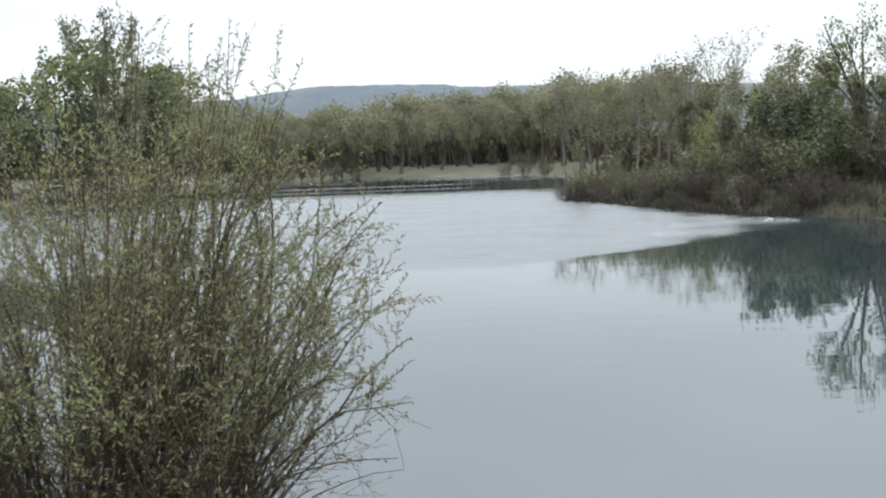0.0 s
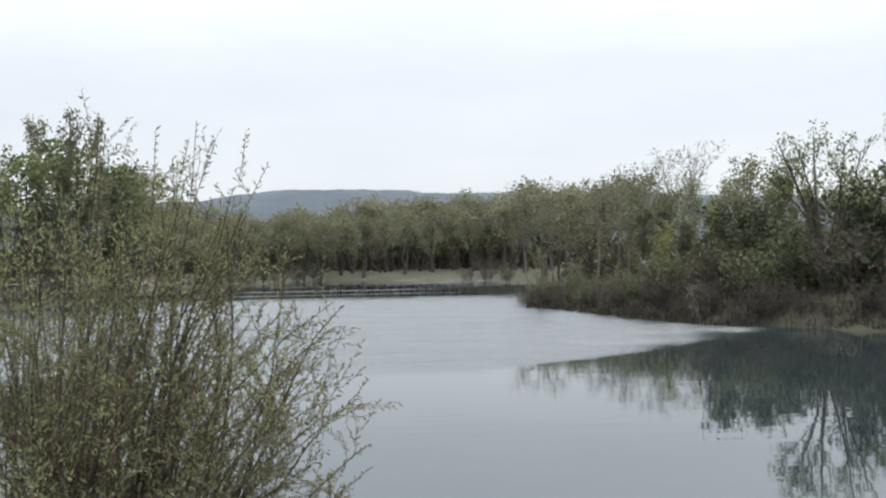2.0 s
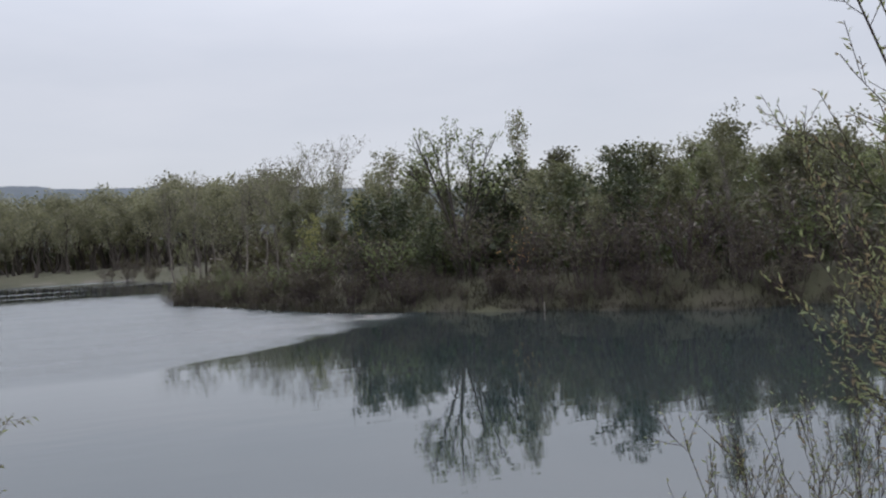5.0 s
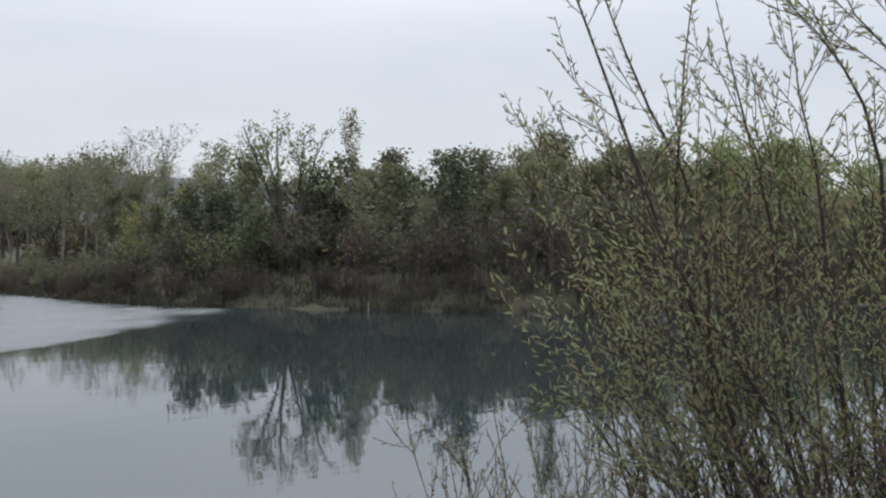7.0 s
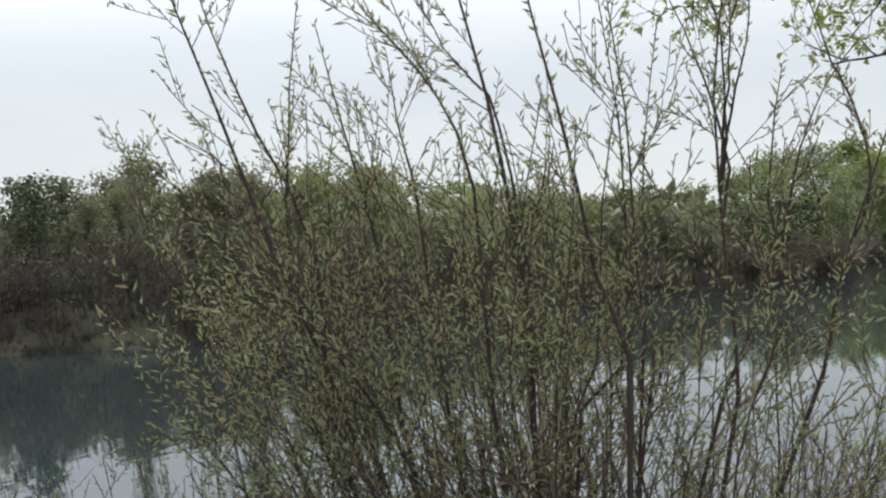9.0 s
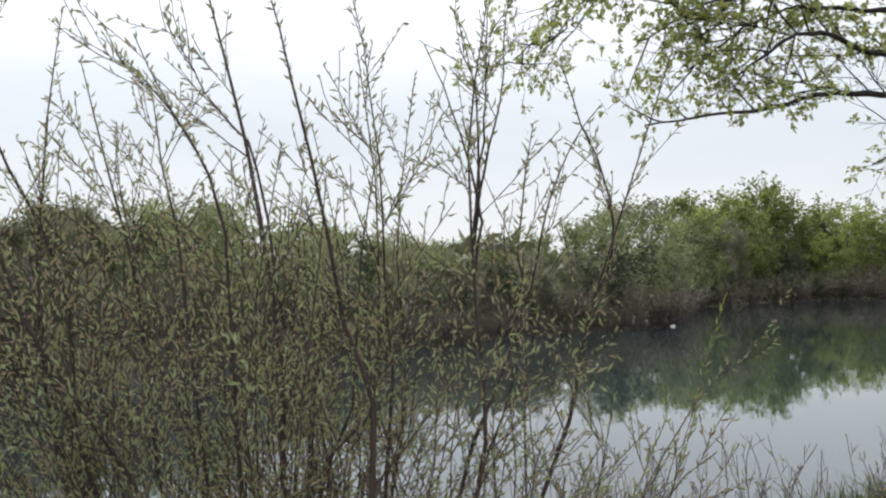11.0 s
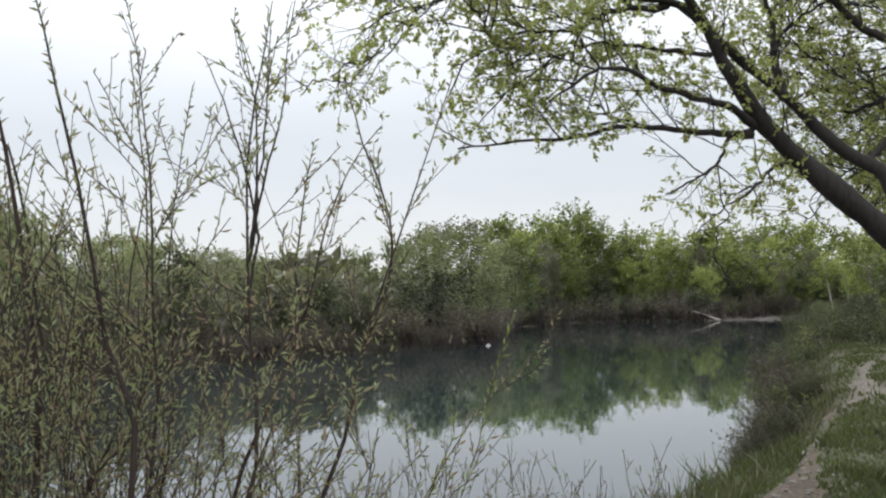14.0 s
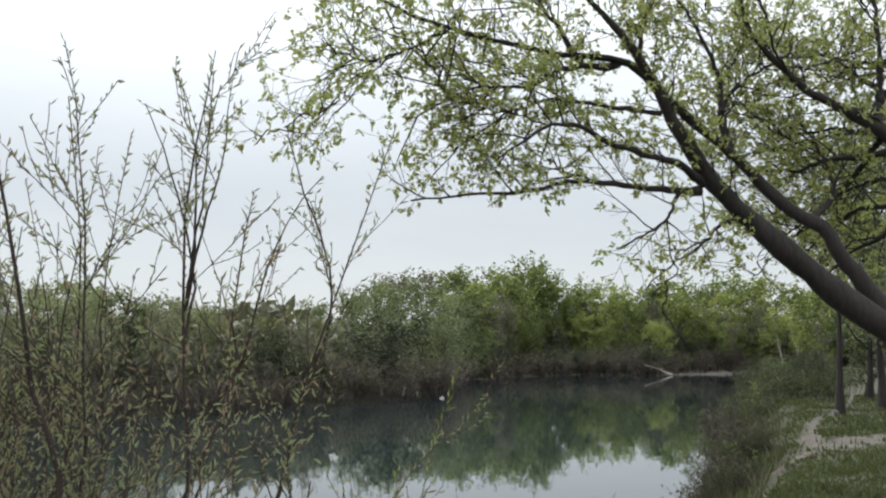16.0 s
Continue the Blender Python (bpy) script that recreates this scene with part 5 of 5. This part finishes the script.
# reeds and dead grass along the far banks
k = 18000
aa = rng.uniform(6.5, 78, k)
fd = np.interp(aa, np.arange(6.5, 79, .5), [bank_at(q) for q in np.arange(6.5, 79, .5)])
rr = fd + rng.exponential(1.3, k) - .3
x, y = rr * np.sin(np.radians(aa)), rr * np.cos(np.radians(aa))
ok = (shore(x, y) > -.25) & (rng.random(k) < .4 + .6 * (ripply(x, y, .5) > -.1))
x, y = x[ok], y[ok]
blades("reeds", x, y, rng.uniform(.12, .42, len(x)), blade_dead, "dead reeds and sedge along the far bank", 503, .28, .008)


# undergrowth filler that closes the woods; where its leaves are dark, they paint canopy shade
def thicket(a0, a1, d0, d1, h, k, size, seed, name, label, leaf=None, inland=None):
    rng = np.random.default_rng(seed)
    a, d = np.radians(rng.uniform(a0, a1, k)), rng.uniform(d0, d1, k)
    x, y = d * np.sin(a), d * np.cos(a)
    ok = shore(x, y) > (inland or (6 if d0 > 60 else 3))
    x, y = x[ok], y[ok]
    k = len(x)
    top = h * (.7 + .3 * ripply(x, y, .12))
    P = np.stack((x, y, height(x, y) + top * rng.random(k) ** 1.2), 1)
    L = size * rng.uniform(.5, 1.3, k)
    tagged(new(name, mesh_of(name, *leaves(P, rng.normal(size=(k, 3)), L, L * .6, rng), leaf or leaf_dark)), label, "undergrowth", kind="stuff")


# lighter brownish leaves here put the far wood's haze into the filler's colour
thicket(-48, 14, 200, 245, 7.5, 20000, 1.7, 520, "undergrowth", "brownish undergrowth filler deep in the woods, haze in its colour", leaf_brush)
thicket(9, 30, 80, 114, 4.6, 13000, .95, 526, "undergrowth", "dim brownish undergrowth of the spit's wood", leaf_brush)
thicket(30, 80, 68, 112, 6.0, 17000, 1.3, 521, "undergrowth", "undergrowth filler closing the gaps behind the bank trees", leaf_bank)
thicket(17, 79, 42, 68, 2.6, 21000, .54, 524, "undergrowth", "tangled undergrowth filler behind the bank brush, shade in its dark leaves")
thicket(72, 81, 112, 132, 7.0, 7000, 1.1, 523, "undergrowth", "undergrowth filler behind the point, shade in its dark leaves")
thicket(78, 116, 176, 215, 10.5, 24000, 1.65, 522, "undergrowth", "undergrowth filler deep in the green woods, shade in its dark leaves")
thicket(79.4, 91.5, 120, 160, 3.6, 15000, .55, 525, "undergrowth", "grey brown scrub along the lake's far end", leaf_brush, .4)


def pebble(seed):
    rng = np.random.default_rng(seed)
    bm = bmesh.new()
    bmesh.ops.create_icosphere(bm, subdivisions=1, radius=1)
    for v in bm.verts:
        v.co *= rng.uniform(.75, 1.15)
    me = bpy.data.meshes.new("stone")
    bm.to_mesh(me)
    bm.free()
    for pl in me.polygons:
        pl.use_smooth = True
    me.materials.append(pebble_mat)
    return me


stones = [pebble(600 + q) for q in range(6)]
rng = np.random.default_rng(610)
for q in range(190):
    rr = 8.3 + 14 * rng.random() ** 1.3 if q < 110 else rng.uniform(8.0, 10.6)
    c = np.interp(rr, PATHLINE[:, 0], PATHLINE[:, 1])
    x, y = rr, c + rng.normal() * (.6 if q < 110 else .8) * np.interp(rr, PATHLINE[:, 0], PATHLINE[:, 2])
    ob = tagged(new("stone", stones[q % 6]), "pale weathered stone on the gravel path", "stone", "stones on the path")
    k = .015 + .04 * rng.random() ** 3 if q < 110 else .01 + .028 * rng.random() ** 2
    ob.matrix_basis = Matrix.Translation((x, y, ground_at(x, y) + k * .15)) @ Matrix.Rotation(rng.uniform(0, 6), 4, "Z") @ Matrix.Diagonal((k * rng.uniform(1, 1.7), k, k * .55, 1))

wx, wy = 28.9, -5.15
ob = tagged(new("stone", stones[2]), "pale stone lying at the foot of a slim tree", "stone")
ob.matrix_basis = Matrix.Translation((wx, wy, ground_at(wx, wy) + .08)) @ Matrix.Diagonal((.1, .09, .12, 1))

# drift log and sand bar's branch
lx, ly = bearing(90.5, 147)
log = new("driftwood_log")
tagged(log, "pale dead branch lying on the far shore", "log")
log.location = (lx, ly, ground_at(lx, ly))
P = np.stack((np.linspace(-1.8, 1.8, 9) * -.1, np.linspace(2.2, -1.8, 9), np.linspace(1.5, .15, 9) + .08 * np.sin(np.linspace(0, 5, 9))), 1)
piece("stem", mesh_of("stem", *tubes(P[None], np.linspace(.07, .16, 9)[None], 7), bark_pale, True), log)

# a white float by the point and a marker post
fx, fy = bearing(78.2, 67.5)
bm = bmesh.new()
bmesh.ops.create_uvsphere(bm, u_segments=16, v_segments=10, radius=.16, matrix=Matrix.Diagonal((2.4, 1, .3, 1)))
bmesh.ops.create_cone(bm, cap_ends=True, segments=10, radius1=.04, radius2=.025, depth=.06, matrix=Matrix.Translation((.1, 0, .09)))
me = bpy.data.meshes.new("float")
bm.to_mesh(me)
me.materials.append(white_paint)
ob = tagged(new("float", me), "small white float on the water", "float")
ob.location = (fx, fy, .04)
sx, sy = bearing(28.4, bank_at(28.4) - .3)
bm = bmesh.new()
bmesh.ops.create_cone(bm, cap_ends=True, segments=10, radius1=.03, radius2=.022, depth=.6, matrix=Matrix.Translation((0, 0, .06)))
bmesh.ops.bevel(bm, geom=bm.edges[:], offset=.008, segments=1, affect="EDGES")
me = bpy.data.meshes.new("marker_post")
bm.to_mesh(me)
me.materials.append(bark_pale)
ob = tagged(new("marker_post", me), "pale thin post standing at the bank", "post")
ob.location = (sx, sy, 0)


# ---- a parked car under the trees of the far shore ----
def car_at(x, y, turn):
    car = tagged(new("parked_car"), "pale silver hatchback parked under the trees", "car")
    car.matrix_basis = Matrix.Translation((x, y, ground_at(x, y))) @ Matrix.Rotation(turn, 4, "Z")
    prof = [(-2.0, .35), (-2.05, .75), (-1.75, .95), (-1.25, 1.42), (.35, 1.47), (1.05, .98), (1.85, .82), (2.05, .6), (2.0, .32)]
    bm = bmesh.new()
    f = [bm.faces.new([bm.verts.new((px, s * .82, pz)) for px, pz in prof][::s]) for s in (1, -1)]
    va, vb = [f[0].verts[q] for q in range(9)], [f[1].verts[8 - q] for q in range(9)]
    for q in range(9):
        bm.faces.new((va[q], vb[q], vb[(q + 1) % 9], va[(q + 1) % 9]))
    bmesh.ops.recalc_face_normals(bm, faces=bm.faces[:])
    bmesh.ops.bevel(bm, geom=bm.edges[:], offset=.09, segments=2, affect="EDGES")
    me = bpy.data.meshes.new("body")
    bm.to_mesh(me)
    me.materials.append(car_paint)
    piece("body", me, car)
    for s in (1, -1):
        bm = bmesh.new()
        fc = bm.faces.new([bm.verts.new((px, s * .835, pz)) for px, pz in ((-1.35, 1.0), (-1.15, 1.34), (.28, 1.38), (.85, 1.0))][::s])
        ex = bmesh.ops.extrude_face_region(bm, geom=[fc])
        bmesh.ops.translate(bm, verts=[g for g in ex["geom"] if isinstance(g, bmesh.types.BMVert)], vec=(0, -.03 * s, 0))
        me = bpy.data.meshes.new("window")
        bm.to_mesh(me)
        me.materials.append(car_glass)
        piece("window", me, car, "dark side glass")
        for px in (-1.3, 1.25):
            bm = bmesh.new()
            bmesh.ops.create_cone(bm, cap_ends=True, segments=20, radius1=.32, radius2=.32, depth=.2, matrix=Matrix.Translation((px, s * .76, .32)) @ Matrix.Rotation(math.pi / 2, 4, "X"))
            bmesh.ops.bevel(bm, geom=bm.edges[:], offset=.03, segments=1, affect="EDGES")
            me = bpy.data.meshes.new("wheel")
            bm.to_mesh(me)
            me.materials.append(car_tyre)
            wheel = piece("wheel", me, car, "black tyre")
            bm = bmesh.new()
            bmesh.ops.create_cone(bm, cap_ends=True, segments=16, radius1=.2, radius2=.18, depth=.03, matrix=Matrix.Translation((px, s * .865, .32)) @ Matrix.Rotation(math.pi / 2, 4, "X"))
            me = bpy.data.meshes.new("rim")
            bm.to_mesh(me)
            bm.free()
            me.materials.append(car_paint)
            piece("rim", me, wheel, "silver wheel rim")
    return car


car_at(*bearing(-21.3, 84), .25)
for a, D, H in ((-21.9, 81, 1.3), (-20.9, 81.5, 1.1), (-20.2, 81, 1.5)):
    plant(red_brush, *bearing(a, D), H, 1.6)

# low crowns that close the wood behind the forked tree
stand(bank_poplar, 26, 36, 2.6, 27, (.62, .86), 1.45)
